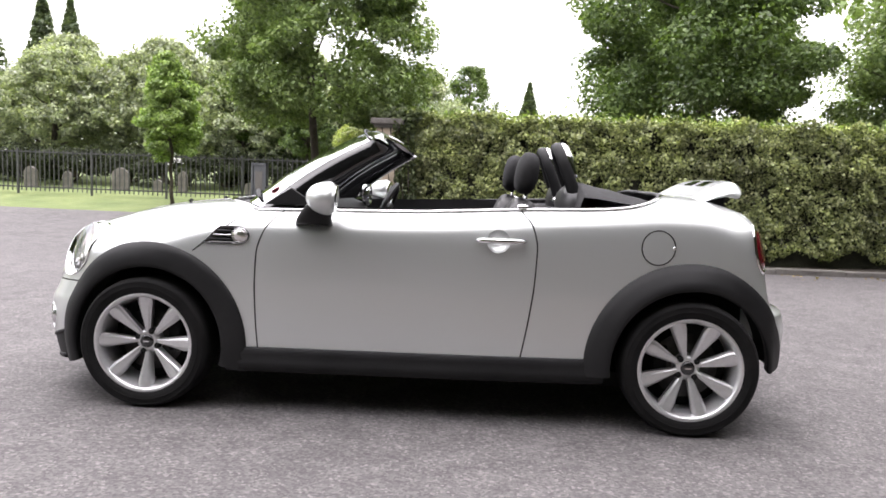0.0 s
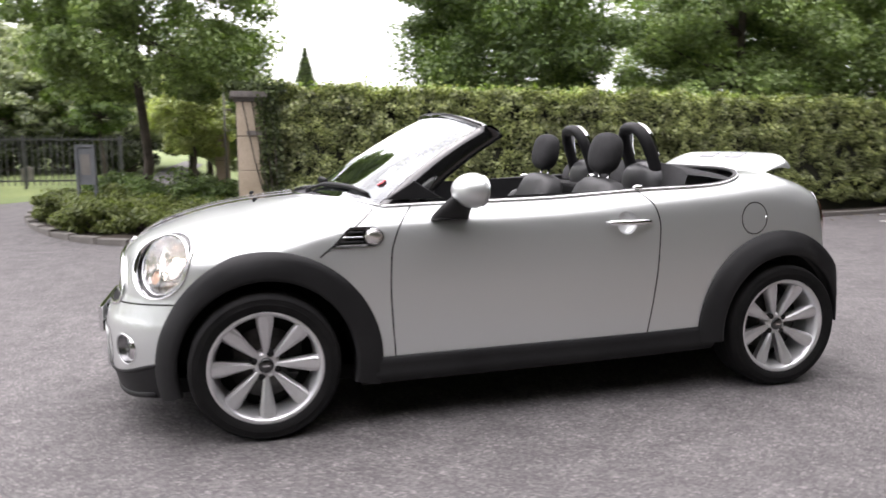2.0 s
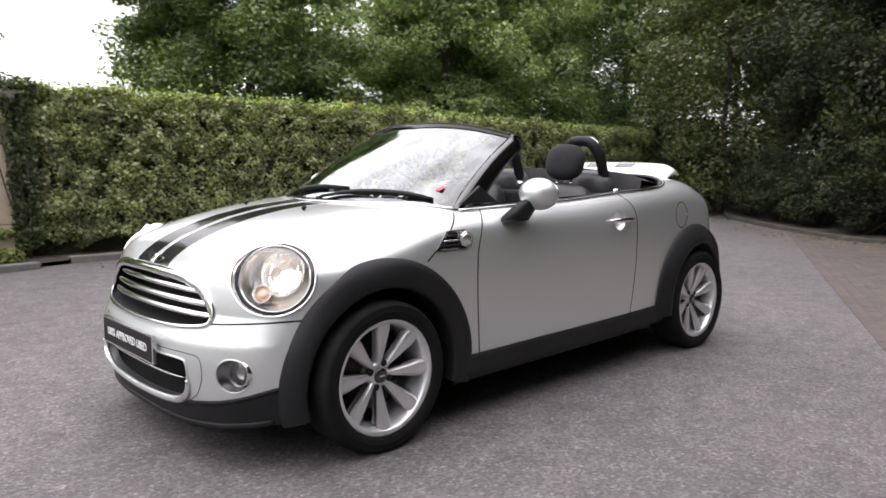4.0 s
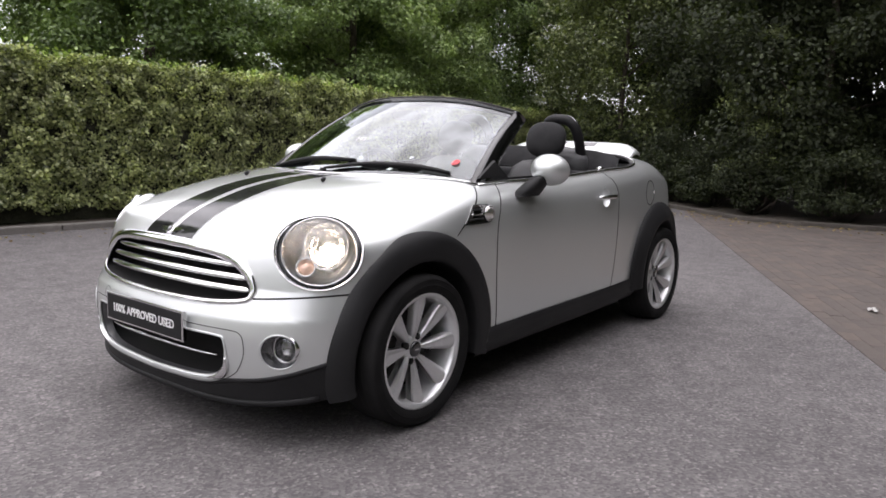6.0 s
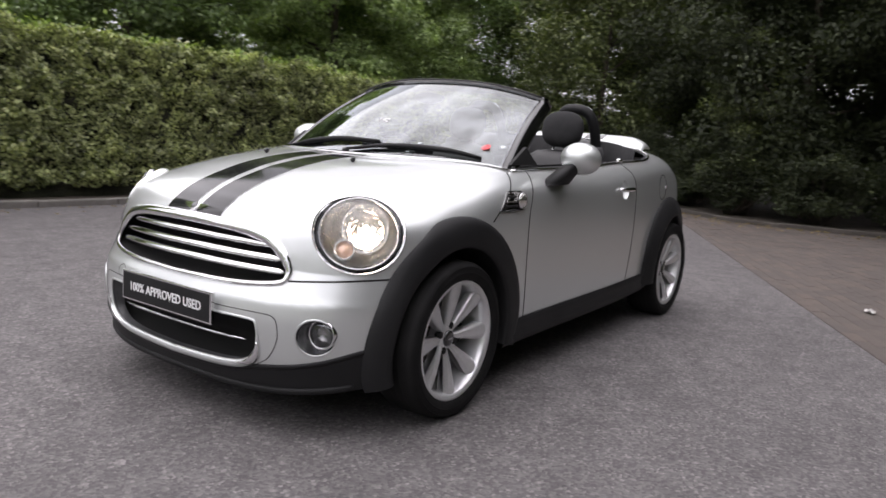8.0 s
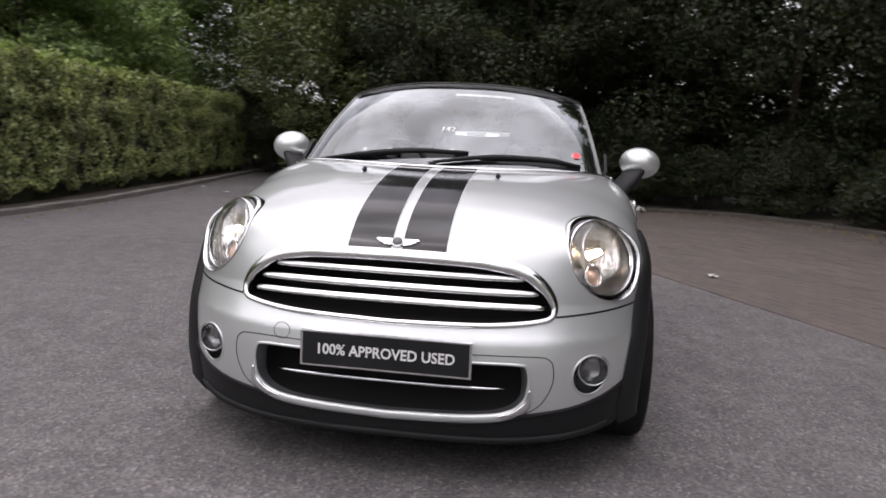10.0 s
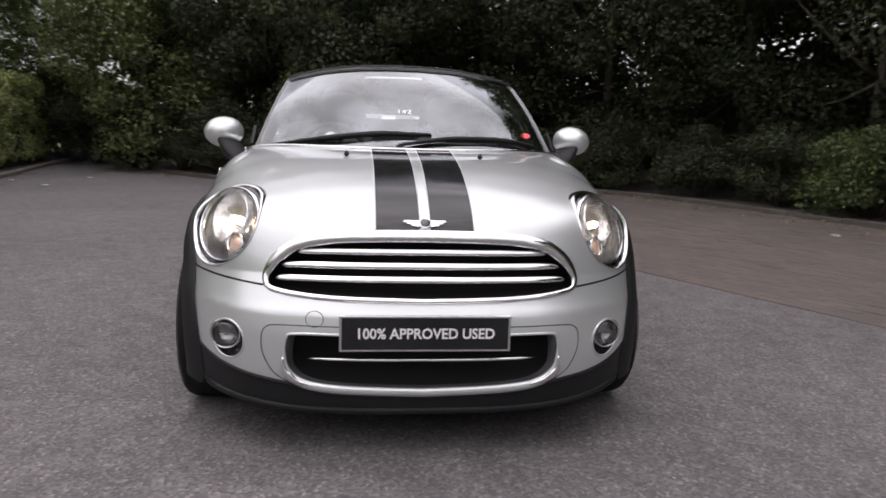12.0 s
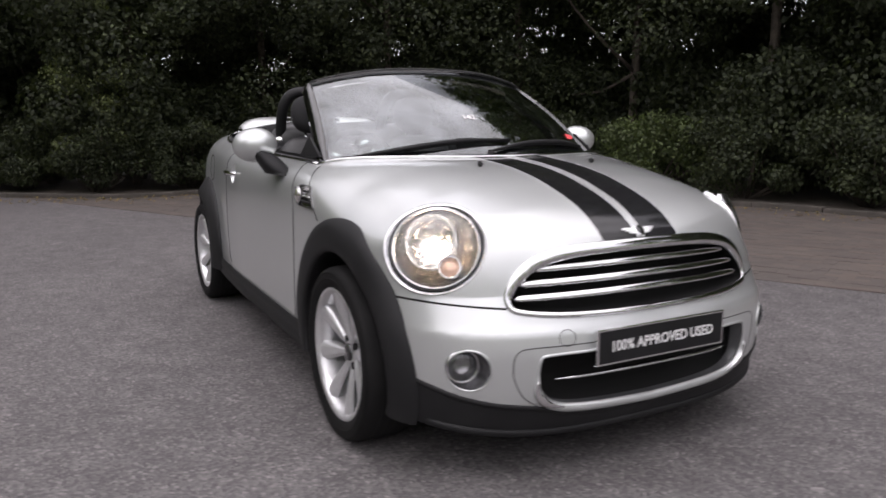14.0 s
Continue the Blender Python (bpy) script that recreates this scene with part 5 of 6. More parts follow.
for k, s in enumerate((-1, 1)):
    door, wing, quarter = PANELS["door"][k], PANELS["front_wing"][k], PANELS["rear_quarter"][k]
    # handle in its round hollow
    a = np.linspace(0, 2 * np.pi, 40, endpoint=False)
    rows = []
    for r, o in ((1.0, 0.0), (0.93, -0.012), (0.7, -0.026), (0.35, -0.031), (0.03, -0.032)):
        q, _ = on_side(HANDLE[0] + r * HANDLE[2] * np.cos(a), HANDLE[1] + r * HANDLE[2] * np.sin(a), s)
        rows.append(q + np.array((0, s * o, 0)))
    bowl = mesh_object("handle_bowl", np.concatenate(rows), grid_faces(5, 40, True, flip=s < 0), PAINT, door)
    xs = np.linspace(0.266, 0.490, 16)
    q, qn = on_side(xs, np.full(16, 0.842), s)
    u = (xs - xs[0]) / (xs[-1] - xs[0])
    q[:, 1] += s * (0.006 + 0.026 * np.sin(np.pi * u) ** 0.6)
    v, f = tube(q, 0.0125 * np.clip(0.55 + np.sin(np.pi * u) ** 0.5 * 0.5, 0.5, 1), 10, squash=0.75, normals=qn)
    mesh_object("door_handle", v, f, CHROME, door, label="chrome door handle")
    # side vent and repeater
    outline = np.array([(-0.978, 0.777), (-0.952, 0.802), (-0.922, 0.832), (-0.897, 0.854), (-0.85, 0.856), (-0.80, 0.856), (-0.776, 0.848), (-0.761, 0.832), (-0.757, 0.817), (-0.761, 0.802), (-0.776, 0.786), (-0.80, 0.778), (-0.85, 0.777), (-0.92, 0.776)])
    dense = np.array([outline[i] + (outline[(i + 1) % 14] - outline[i]) * t for i in range(14) for t in (0, 0.34, 0.67)])
    mid = dense.mean(0)
    rows = []
    for r, o in ((1.0, 0.0), (1.0, 0.006), (0.94, 0.007), (0.92, 0.002), (0.5, 0.002), (0.03, 0.002)):
        q, qn = on_side(mid[0] + r * (dense[:, 0] - mid[0]), mid[1] + r * (dense[:, 1] - mid[1]), s)
        rows.append(q + o * qn)
    vent = mesh_object("side_vent", np.concatenate(rows), grid_faces(6, len(dense), True, flip=s < 0), GLOSS, wing, label="black side vent with a round clear repeater")
    for z, x0 in ((0.797, -0.945), (0.816, -0.925), (0.835, -0.905)):
        xs = np.linspace(x0, -0.842, 8)
        q, qn = on_side(xs, np.full(8, z), s)
        v, f = tube(q + 0.005 * qn, 0.0042, 6, squash=0.8, normals=qn)
        mesh_object("vent_fin", v, f, TRIM if z != 0.816 else CHROME, vent)
    q, qn = on_side(np.array([-0.80]), np.array([0.817]), s)
    v, f = ellipsoid(q[0] + 0.006 * qn[0], (0.032, 0.015, 0.030))
    mesh_object("side_repeater", v, f, REFLECTOR, vent, label="clear round side repeater")
    v, f = tube(q[0] + 0.009 * qn[0] + np.stack((0.0335 * np.cos(a), 0 * a, 0.0315 * np.sin(a)), 1), 0.0035, 6, True, 1.0, np.tile(qn[0], (40, 1)))
    mesh_object("repeater_ring", v, f, CHROME, vent)
    # fuel cap knob on the passenger's side
    if s < 0:
        q, qn = on_side(np.array([1.143]), np.array([0.836]), s)
        mesh_object("cap_button", *ellipsoid(q[0], (0.008, 0.006, 0.010), 8, 12), CHROME, quarter)
    # mirror
    mirror = mesh_object("door_mirror", *joined(([(x if x < 0 else 0.45 * x, y, z) for x, y, z in ellipsoid((0, 0, 0), (0.10, 0.095, 0.074), 18, 32)[0]], ellipsoid((0, 0, 0), (1, 1, 1), 18, 32)[1])), PAINT, car, label="rounded silver door mirror on a black foot")
    mirror.location = (-0.385, s * 0.862, 1.002)
    mirror.rotation_euler = (radians(-4 * s), radians(4), radians(-6 * s))
    v, f = joined(ellipsoid((0.033, 0, 0), (0.006, 0.084, 0.066), 12, 28))
    mesh_object("mirror_glass", v, f, material("mirror_glass", (0.8, 0.8, 0.8), 0.02, 1.0)[0], mirror)
    foot = smooth_line([(-0.468, s * 0.768, 0.872), (-0.463, s * 0.795, 0.903), (-0.446, s * 0.818, 0.937), (-0.42, s * 0.843, 0.974)], 9)
    rings = [[(c[0] + wide * math.cos(t), c[1] + s * thin * math.sin(t), c[2] + 0.012 * math.sin(t)) for t in a] for c, wide, thin in zip(foot, np.linspace(0.086, 0.062, 9), np.linspace(0.072, 0.055, 9))]
    mesh_object("mirror_foot", np.concatenate(rings), grid_faces(9, len(a), True) + [tuple(range(len(a))), tuple(8 * len(a) + k for k in range(len(a)))], TRIM, car, label="black plastic mirror foot")
    # tail lamp
    org = np.array((1.25, s * 0.38, 0.815))
    n = np.array((0.75, s * 0.66, 0.06))
    n /= np.linalg.norm(n)
    h = np.cross((0, 0, 1.0), n)
    h /= np.linalg.norm(h)
    up = np.cross(n, h)
    a = np.linspace(0, 2 * np.pi, 36, endpoint=False)
    for name, mat, r0, r1, lift in (("tail_lamp_ring", CHROME, 1.0, 0.8, 0.006), ("tail_lamp", RED, 0.82, 0.02, 0.010)):
        rows = []
        for i, r in enumerate(np.linspace(r0, r1, 5)):
            q, qn = reach(org + r * (0.075 * np.cos(a)[:, None] * h + 0.115 * np.sin(a)[:, None] * up), np.tile(n, (36, 1)), 0.8)
            rows.append(q + qn * lift * (0.2 if i == 0 else 1.0))
        mesh_object(name, np.concatenate(rows), grid_faces(5, 36, True), mat, quarter)


# ---- cabin ----
rim_a = np.linspace(-0.70, 0.70, 41)
half_side = np.linspace(COWL(0.70) + 0.01, 0.1, 20)
turn = np.pi / 2 * np.linspace(0, 1, 60) ** 2.4
rear_x, rear_y = 0.1 + 1.03 * np.sin(turn) ** (2 / 9), 0.705 * np.cos(turn) ** (2 / 7)
for s in (-1, 1):
    px, py = np.r_[half_side[:-1], rear_x], s * np.r_[np.full(19, 0.706), rear_y]
    q, qn = on_top(px, py)
    v, f = tube(q + qn * 0.004, 0.0075, 8, squash=0.8, normals=qn)
    mesh_object("belt_strip", v, f, CHROME, car, label="thin chrome strip along the waistline")
    inside = np.stack((px, py * 0.972, q[:, 2] + 0.002), 1)
    v, f = tube(inside, 0.014, 8, squash=0.7)
    mesh_object("door_seal", v, f, LINER, car)
q, qn = on_top(COWL(rim_a), rim_a)
v, f = tube(q + qn * 0.004, 0.007, 8, squash=0.8, normals=qn)
mesh_object("cowl_strip", v, f, CHROME, car, label="thin chrome strip under the windscreen")


def screen(y_run, u, out=0.0):
    """The windscreen: y_run from -1 to 1 across, u from 0 at its foot to 1 at its top."""
    v = np.asarray(y_run, float)
    u = np.asarray(u, float)
    arc = 1 - 0.88 * np.abs(v) ** 2 - 0.12 * np.abs(v) ** 9
    bx, by, bz = -0.735 - 0.225 * arc, 0.665 * v, 0.940 + 0.022 * arc
    tx, ty, tz = -0.245 - 0.095 * arc, 0.565 * v, 1.270 + 0.068 * (1 - np.abs(v) ** 2.6)
    lift = (0.022 * np.sin(np.pi * u) + out)
    return np.stack((bx + (tx - bx) * u - 0.55 * lift, by + (ty - by) * u, bz + (tz - bz) * u + 0.83 * lift), -1)


run = np.linspace(-1, 1, 41)
foot_line = screen(run, np.full(41, 0.02), -0.006)
edge_at, _ = on_top(COWL(0.69 * run) + 0.004, 0.69 * run)
lip = edge_at + (0.004, 0, -0.012)
mesh_object("cowl_panel", np.concatenate((edge_at + (0, 0, -0.002), lip, 0.5 * (lip + foot_line) + (0, 0, -0.006), foot_line + (0, 0, -0.004))), grid_faces(4, 41), TRIM, car, label="black plastic panel under the windscreen")


def screen_patch(v0, v1, u0, u1, nv, nu, out):
    vv, uu = np.meshgrid(np.linspace(v0, v1, nv), np.linspace(u0, u1, nu))
    return screen(vv, uu, out).reshape(-1, 3), grid_faces(nu, nv)


glass = mesh_object("windscreen", *screen_patch(0.985, -0.985, 0.0, 0.985, 40, 16, 0.0), PANE, car, label="raked clear windscreen reflecting the sky")
glass.visible_shadow = False
for v0, v1, u0, u1, nv, nu in ((-1.0, -0.972, 0.0, 1.0, 4, 16), (0.972, 1.0, 0.0, 1.0, 4, 16), (-1.0, 1.0, -0.02, 0.055, 40, 4), (-1.0, 1.0, 0.965, 1.0, 40, 3)):
    mesh_object("black_border", *screen_patch(v0, v1, u0, u1, nv, nu, -0.004), GLOSS, glass)
for s in (-1, 1):
    us = np.linspace(-0.05, 1.0, 16)
    edge = screen(np.full(16, s * 1.0), us)
    width = np.linspace(0.125, 0.10, 16)
    rows = [edge + (0, -s * 0.012, -0.006), edge + (-0.004, s * 0.004, 0.006), edge + np.stack((0.35 * width, np.full(16, s * 0.013), -0.07 * width), 1), edge + np.stack((0.8 * width, np.full(16, s * 0.012), -0.30 * width), 1), edge + np.stack((width, np.full(16, -s * 0.004), -0.42 * width), 1), edge + np.stack((0.8 * width, np.full(16, -s * 0.035), -0.45 * width), 1), edge + (0.01, -s * 0.04, -0.025)]
    v = np.array(rows).transpose(1, 0, 2).reshape(-1, 3)
    mesh_object("screen_pillar", v, grid_faces(16, 7, True) + [tuple(range(7)), tuple(15 * 7 + k for k in range(6, -1, -1))], GLOSS, car, label="gloss black windscreen pillar")
    bm = bmesh.new()
    bmesh.ops.create_cone(bm, cap_ends=True, segments=3, radius1=0.13, radius2=0.12, depth=0.012)
    bmesh.ops.transform(bm, matrix=pose(-0.60, s * 0.685, 0.985, 90, 0, 0) @ Matrix.Diagonal((1.15, 0.42, 1, 1)), verts=bm.verts)
    part("quarter_fillet", bm, TRIM, car)
vs = np.linspace(-1, 1, 41)
top = screen(vs, np.full(41, 0.985))
deep = 0.115 - 0.03 * np.abs(vs) ** 2
rows = [top + (-0.006, 0, 0.004), top + np.stack((0.02 + 0 * vs, 0 * vs, 0.012 + 0 * vs), 1), top + np.stack((0.55 * deep, 0 * vs, 0.010 + 0 * vs), 1), top + np.stack((deep, 0 * vs, -0.012 + 0 * vs), 1), top + np.stack((deep - 0.005, 0 * vs, -0.04 + 0 * vs), 1), top + np.stack((0.02 + 0 * vs, 0 * vs, -0.03 + 0 * vs), 1)]
v = np.array(rows).transpose(1, 0, 2).reshape(-1, 3)
header = mesh_object("screen_header", v, grid_faces(41, 6, True) + [tuple(range(6)), tuple(40 * 6 + k for k in range(5, -1, -1))], GLOSS, car, label="gloss black windscreen top rail")
v, f = tube(top + (-0.004, 0, 0.012), 0.005, 6)
mesh_object("header_seal", v, f, LINER, header)
for s, run in ((1, ((0.60, -0.01), (0.36, 0.055), (0.14, 0.10), (-0.10, 0.105))), (-1, ((0.04, 0.0), (-0.18, 0.07), (-0.42, 0.085), (-0.57, 0.055)))):
    pts = np.array([screen(y / 0.655, u, 0.014) for y, u in run])
    line = smooth_line(pts, 24)
    wiper = mesh_object("wiper", *tube(line, np.r_[np.linspace(0.006, 0.012, 10), np.full(6, 0.012), np.linspace(0.012, 0.006, 8)], 8), TRIM, car, label="black windscreen wiper")
    low = np.array([screen(y / 0.655, u, 0.006) for y, u in [(run[1][0] + 0.02, run[1][1] - 0.01), run[2], run[3]]])
    mesh_object("wiper_blade", *tube(smooth_line(low, 16), 0.006, 6), DARK, wiper)
    base = screen(np.array((run[0][0] if s > 0 else run[0][0]) / 0.655), np.array(-0.03), 0.0)
    mesh_object("wiper_pivot", *tube([base + (0, 0, -0.01), base + (0, 0, 0.025)], 0.016, 12), TRIM, wiper)
spot = screen(np.array(-0.855), np.array(0.19), 0.003)
m = Matrix.Translation(Vector(spot)) @ Matrix(((0, 0, -1, 0), (-1, 0, 0, 0), (0, 1, 0, 0), (0, 0, 0, 1))) @ pose(0, 0, 0, -58, 0, 0)
bm = bmesh.new()
bmesh.ops.create_circle(bm, cap_ends=True, segments=20, radius=0.022)
bmesh.ops.solidify(bm, geom=bm.faces[:], thickness=0.001)
part("tax_sticker", bm, STICKER, glass, "small red round sticker").matrix_basis = m
spot = screen(np.array(0.02), np.array(0.36), 0.0015)
lettering("stock_number", "142", 0.045, 0.0004, Matrix.Translation(Vector(spot)) @ Matrix(((0, 0, -1, 0), (-1, 0, 0, 0), (0, 1, 0, 0), (0, 0, 0, 1))) @ pose(0, 0, 0, -55, 0, 0), INK, glass)
spot = screen(np.array(0.0), np.array(0.84), -0.05)
mesh_object("inner_mirror", *ellipsoid(spot, (0.02, 0.10, 0.03), 10, 20), TRIM, car, label="black inside mirror")


def loft(rows, mat, name, parent, cap=True, label=""):
    """Closed rings joined one after another."""
    v = np.concatenate([np.array(r, float) for r in rows])
    n = len(rows[0])
    f = grid_faces(len(rows), n, True)
    if cap:
        f += [tuple(range(n - 1, -1, -1)), tuple((len(rows) - 1) * n + k for k in range(n))]
    return mesh_object(name, v, f, mat, parent, label=label)


def rounded(cx, cy, cz, hx, hy, hz, power=4.0, rings=16, turns=28):
    """A soft block, between a ball and a box."""
    out = []
    for t in np.linspace(-math.pi / 2 + 0.02, math.pi / 2 - 0.02, rings):
        for p in np.linspace(0, 2 * math.pi, turns, endpoint=False):
            d = np.array((math.cos(t) * math.cos(p), math.cos(t) * math.sin(p), math.sin(t)))
            d /= (np.abs(d) ** power).sum() ** (1 / power)
            out.append((cx + hx * d[0], cy + hy * d[1], cz + hz * d[2]))
    return out, grid_faces(rings, turns, True) + [tuple(range(turns - 1, -1, -1)), tuple((rings - 1) * turns + k for k in range(turns))]


def sloped(vf, m):
    return [tuple(m @ Vector(v)) for v in vf[0]], vf[1]


for s in (-1, 1):
    y, back = s * 0.32, (-0.05 if s > 0 else 0.0)
    seat = new("seat")
    seat.parent = car
    seat.location.x = back
    tagged(seat, "black bucket seat with a tall round headrest")
    mesh_object("cushion", *rounded(0.06, y, 0.42, 0.27, 0.24, 0.10), LEATHER, seat)
    mesh_object("backrest", *sloped(rounded(0, 0, 0, 0.085, 0.235, 0.34), pose(0.40, y, 0.69, 0, 16, 0)), LEATHER, seat)
    for e in (-1, 1):
        mesh_object("bolster", *sloped(rounded(0, 0, 0, 0.11, 0.05, 0.26, 3.0), pose(0.37, y + e * 0.20, 0.66, 0, 16, 0)), LEATHER, seat)
    head = mesh_object("headrest", *sloped(rounded(0, 0, 0, 0.058, 0.128, 0.106, 2.6), pose(0.498, y, 1.145, 0, 10, 0)), CLOTH, seat)
    for e in (-1, 1):
        mesh_object("headrest_post", *tube([(0.475, y + e * 0.05, 0.95), (0.51, y + e * 0.05, 1.08)], 0.007, 8), CHROME, seat)
    hoop_line = smooth_line([(0.745, y - s * 0.005 - 0.118, 0.96), (0.722, y - 0.120, 1.06), (0.675, y - 0.112, 1.19), (0.648, y - 0.07, 1.258), (0.640, y, 1.272), (0.648, y + 0.07, 1.258), (0.675, y + 0.112, 1.19), (0.722, y + 0.120, 1.06), (0.745, y + 0.118, 0.96)], 50)
    hoop = mesh_object("roll_hoop", *tube(hoop_line, 0.031, 14, squash=1.0), TRIM, car, label="padded black roll hoop with a chrome cap")
    hoop.location.x = 0.6 * back
    band = hoop_line[9:41] + (0.027, 0, 0.006)
    mesh_object("hoop_cap", *tube(band, np.r_[np.linspace(0.012, 0.024, 6), np.full(20, 0.024), np.linspace(0.024, 0.012, 6)], 12), CHROME, hoop)
    for e in (-1, 1):
        mesh_object("hoop_foot", *ellipsoid((0.742, y + e * 0.118, 1.0), (0.05, 0.045, 0.035), 10, 18), CHROME, hoop)
    mesh_object("fairing", *sloped(rounded(0, 0, 0, 0.10, 0.175, 0.10, 2.4), pose(0.745, y, 1.0, 0, 0, 0)), HUMP, car, label="grey hump behind the seat")
    wall = [(x, s * (0.655 + 0.02 * math.sin(3 * x)), z) for x in np.linspace(-0.72, 0.62, 14) for z in (0.3, 0.45, 0.62, 0.78, 0.90, 0.945 + 0.04 * (x + 0.7) / 1.3)]
    mesh_object("door_lining", wall, grid_faces(14, 6, flip=s < 0), LEATHER, car)
    bm = bmesh.new()
    box(bm, -0.25, 0.25, s * 0.60 - 0.035, s * 0.60 + 0.035, 0.64, 0.69, 0.012)
    part("armrest", bm, LEATHER, car)
    mesh_object("speaker_ring", *sloped(lathe([(0.075, 0.0), (0.07, 0.012), (0.06, 0.01), (0.0005, 0.008)], 32, 1), pose(-0.45, s * 0.645, 0.6, 0, 0, 180 if s > 0 else 0)), CHROME, car)
    mesh_object("window_catch", *ellipsoid((0.47, s * 0.70, 0.99), (0.03, 0.018, 0.014), 8, 14), CHROME, car)
rows = []
for y in np.linspace(-0.68, 0.68, 25):
    k = 1 - abs(y / 0.68) ** 4 * 0.15
    hump = 0.055 * math.exp(-((y - 0.35) / 0.16) ** 2)
    rows.append([(-0.80 - 0.14 * (1 - (y / 0.68) ** 2), y, 0.90), (-0.66, y, 0.935 * k + 0.02), (-0.50, y, (0.92 + hump) * k), (-0.43, y, (0.89 + hump) * k), (-0.41, y, 0.80), (-0.45, y, 0.62), (-0.60, y, 0.5), (-0.80, y, 0.5)])
dash = loft(rows, LEATHER, "dashboard", car, label="black soft dashboard with round dials")
mesh_object("speedometer", *sloped(lathe([(0.12, 0.0), (0.118, 0.03), (0.105, 0.034), (0.10, 0.02), (0.0005, 0.018)], 40, 1), pose(-0.435, 0.0, 0.80, 0, 0, -90)), CHROME, dash)
mesh_object("rev_counter", *sloped(lathe([(0.065, 0.0), (0.064, 0.04), (0.055, 0.042), (0.05, 0.03), (0.0005, 0.028)], 32, 1), pose(-0.44, 0.35, 0.985, 0, 0, -90)), CHROME, dash)
for y in (-0.58, 0.58, -0.16, 0.16):
    mesh_object("air_vent", *sloped(lathe([(0.045, 0.0), (0.044, 0.02), (0.036, 0.02), (0.034, 0.006), (0.0005, 0.004)], 28, 1), pose(-0.412, y, 0.80, 0, 0, -90)), CHROME, dash)
wheel_root = new("steering_wheel")
wheel_root.parent = car
wheel_root.matrix_basis = pose(-0.315, 0.35, 0.885, 0, -66, 0)
a = np.linspace(0, 2 * np.pi, 48, endpoint=False)
mesh_object("wheel_rim", *tube(np.stack((0.182 * np.cos(a), 0.182 * np.sin(a), 0 * a), 1), 0.016, 10, True), LEATHER, wheel_root)
mesh_object("wheel_boss", *rounded(0, 0, -0.01, 0.07, 0.085, 0.025, 3.0), LEATHER, wheel_root)
for t in (0, 120, 240):
    e = np.array((math.cos(radians(t + 180)), math.sin(radians(t + 180)), 0))
    mesh_object("wheel_spoke", *tube([0.05 * e, 0.175 * e], np.array((0.022, 0.014)), 8, squash=0.4), CHROME, wheel_root)
mesh_object("steering_column", *tube([(-0.32, 0.35, 0.87), (-0.5, 0.35, 0.80)], 0.05, 12), LEATHER, car)
bm = bmesh.new()
box(bm, 0.56, 0.72, -0.66, 0.66, 0.3, 0.965, 0.02)
part("bulkhead", bm, CLOTH, car, "black carpeted wall behind the seats")
bm = bmesh.new()
box(bm, -0.4, 0.5, -0.075, 0.075, 0.28, 0.5, 0.03)
part("centre_console", bm, LEATHER, car)
bm = bmesh.new()
box(bm, -0.83, 0.6, -0.66, 0.66, 0.25, 0.305)
part("cabin_floor", bm, CLOTH, car)
bm = bmesh.new()
box(bm, -0.86, -0.80, -0.66, 0.66, 0.3, 0.93)
part("firewall", bm, DARK, car)
gx, gy = np.meshgrid(np.linspace(0.72, 1.115, 18), np.linspace(-1, 1, 31))
edge = 0.685 * (1 - np.clip((gx - 0.1) / 1.03, 0, 0.999) ** 9) ** (1 / 7)
z = 1.112 - 0.085 * ((gx - 0.72) / 0.395) ** 1.1 - (0.07 - 0.05 * (gx - 0.72) / 0.395) * np.abs(gy) ** 5 + 0.004 * np.sin(gx * 50) * (1 - np.abs(gy)) + 0.004 * np.sin(gy * 9 + gx * 14)
z[:, 0] = 0.97
mesh_object("folded_roof", np.stack((gx, gy * edge, z), -1).reshape(-1, 3), grid_faces(31, 18, flip=True), CLOTH, car, label="folded black fabric roof")

# tail spoiler
section = smooth_line([(1.275, 1.058, 0), (1.30, 1.070, 0), (1.34, 1.094, 0), (1.39, 1.122, 0), (1.44, 1.142, 0), (1.48, 1.146, 0), (1.513, 1.124, 0), (1.52, 1.106, 0), (1.50, 1.098, 0), (1.445, 1.112, 0), (1.39, 1.102, 0), (1.32, 1.074, 0)], 44)[:, :2]
rows = []
for y in np.linspace(-0.50, 0.50, 45):
    k = max(0.03, (1 - abs(y / 0.502) ** 5)) ** 0.5
    mid = np.array((1.42, 1.10))
    droop = np.clip((abs(y) - 0.36) / 0.14, 0, 1) ** 2
    rows.append([(mid[0] + (x - mid[0]) * (0.6 + 0.4 * k) + 0.035 * (1 - (y / 0.5) ** 2), y, mid[1] + (z - mid[1]) * (0.35 + 0.65 * k) - 0.03 * droop - 0.008 * (y / 0.5) ** 2) for x, z in section])
spoiler = loft(rows, PAINT, "tail_spoiler", car, label="raised silver rear spoiler with dark slots")
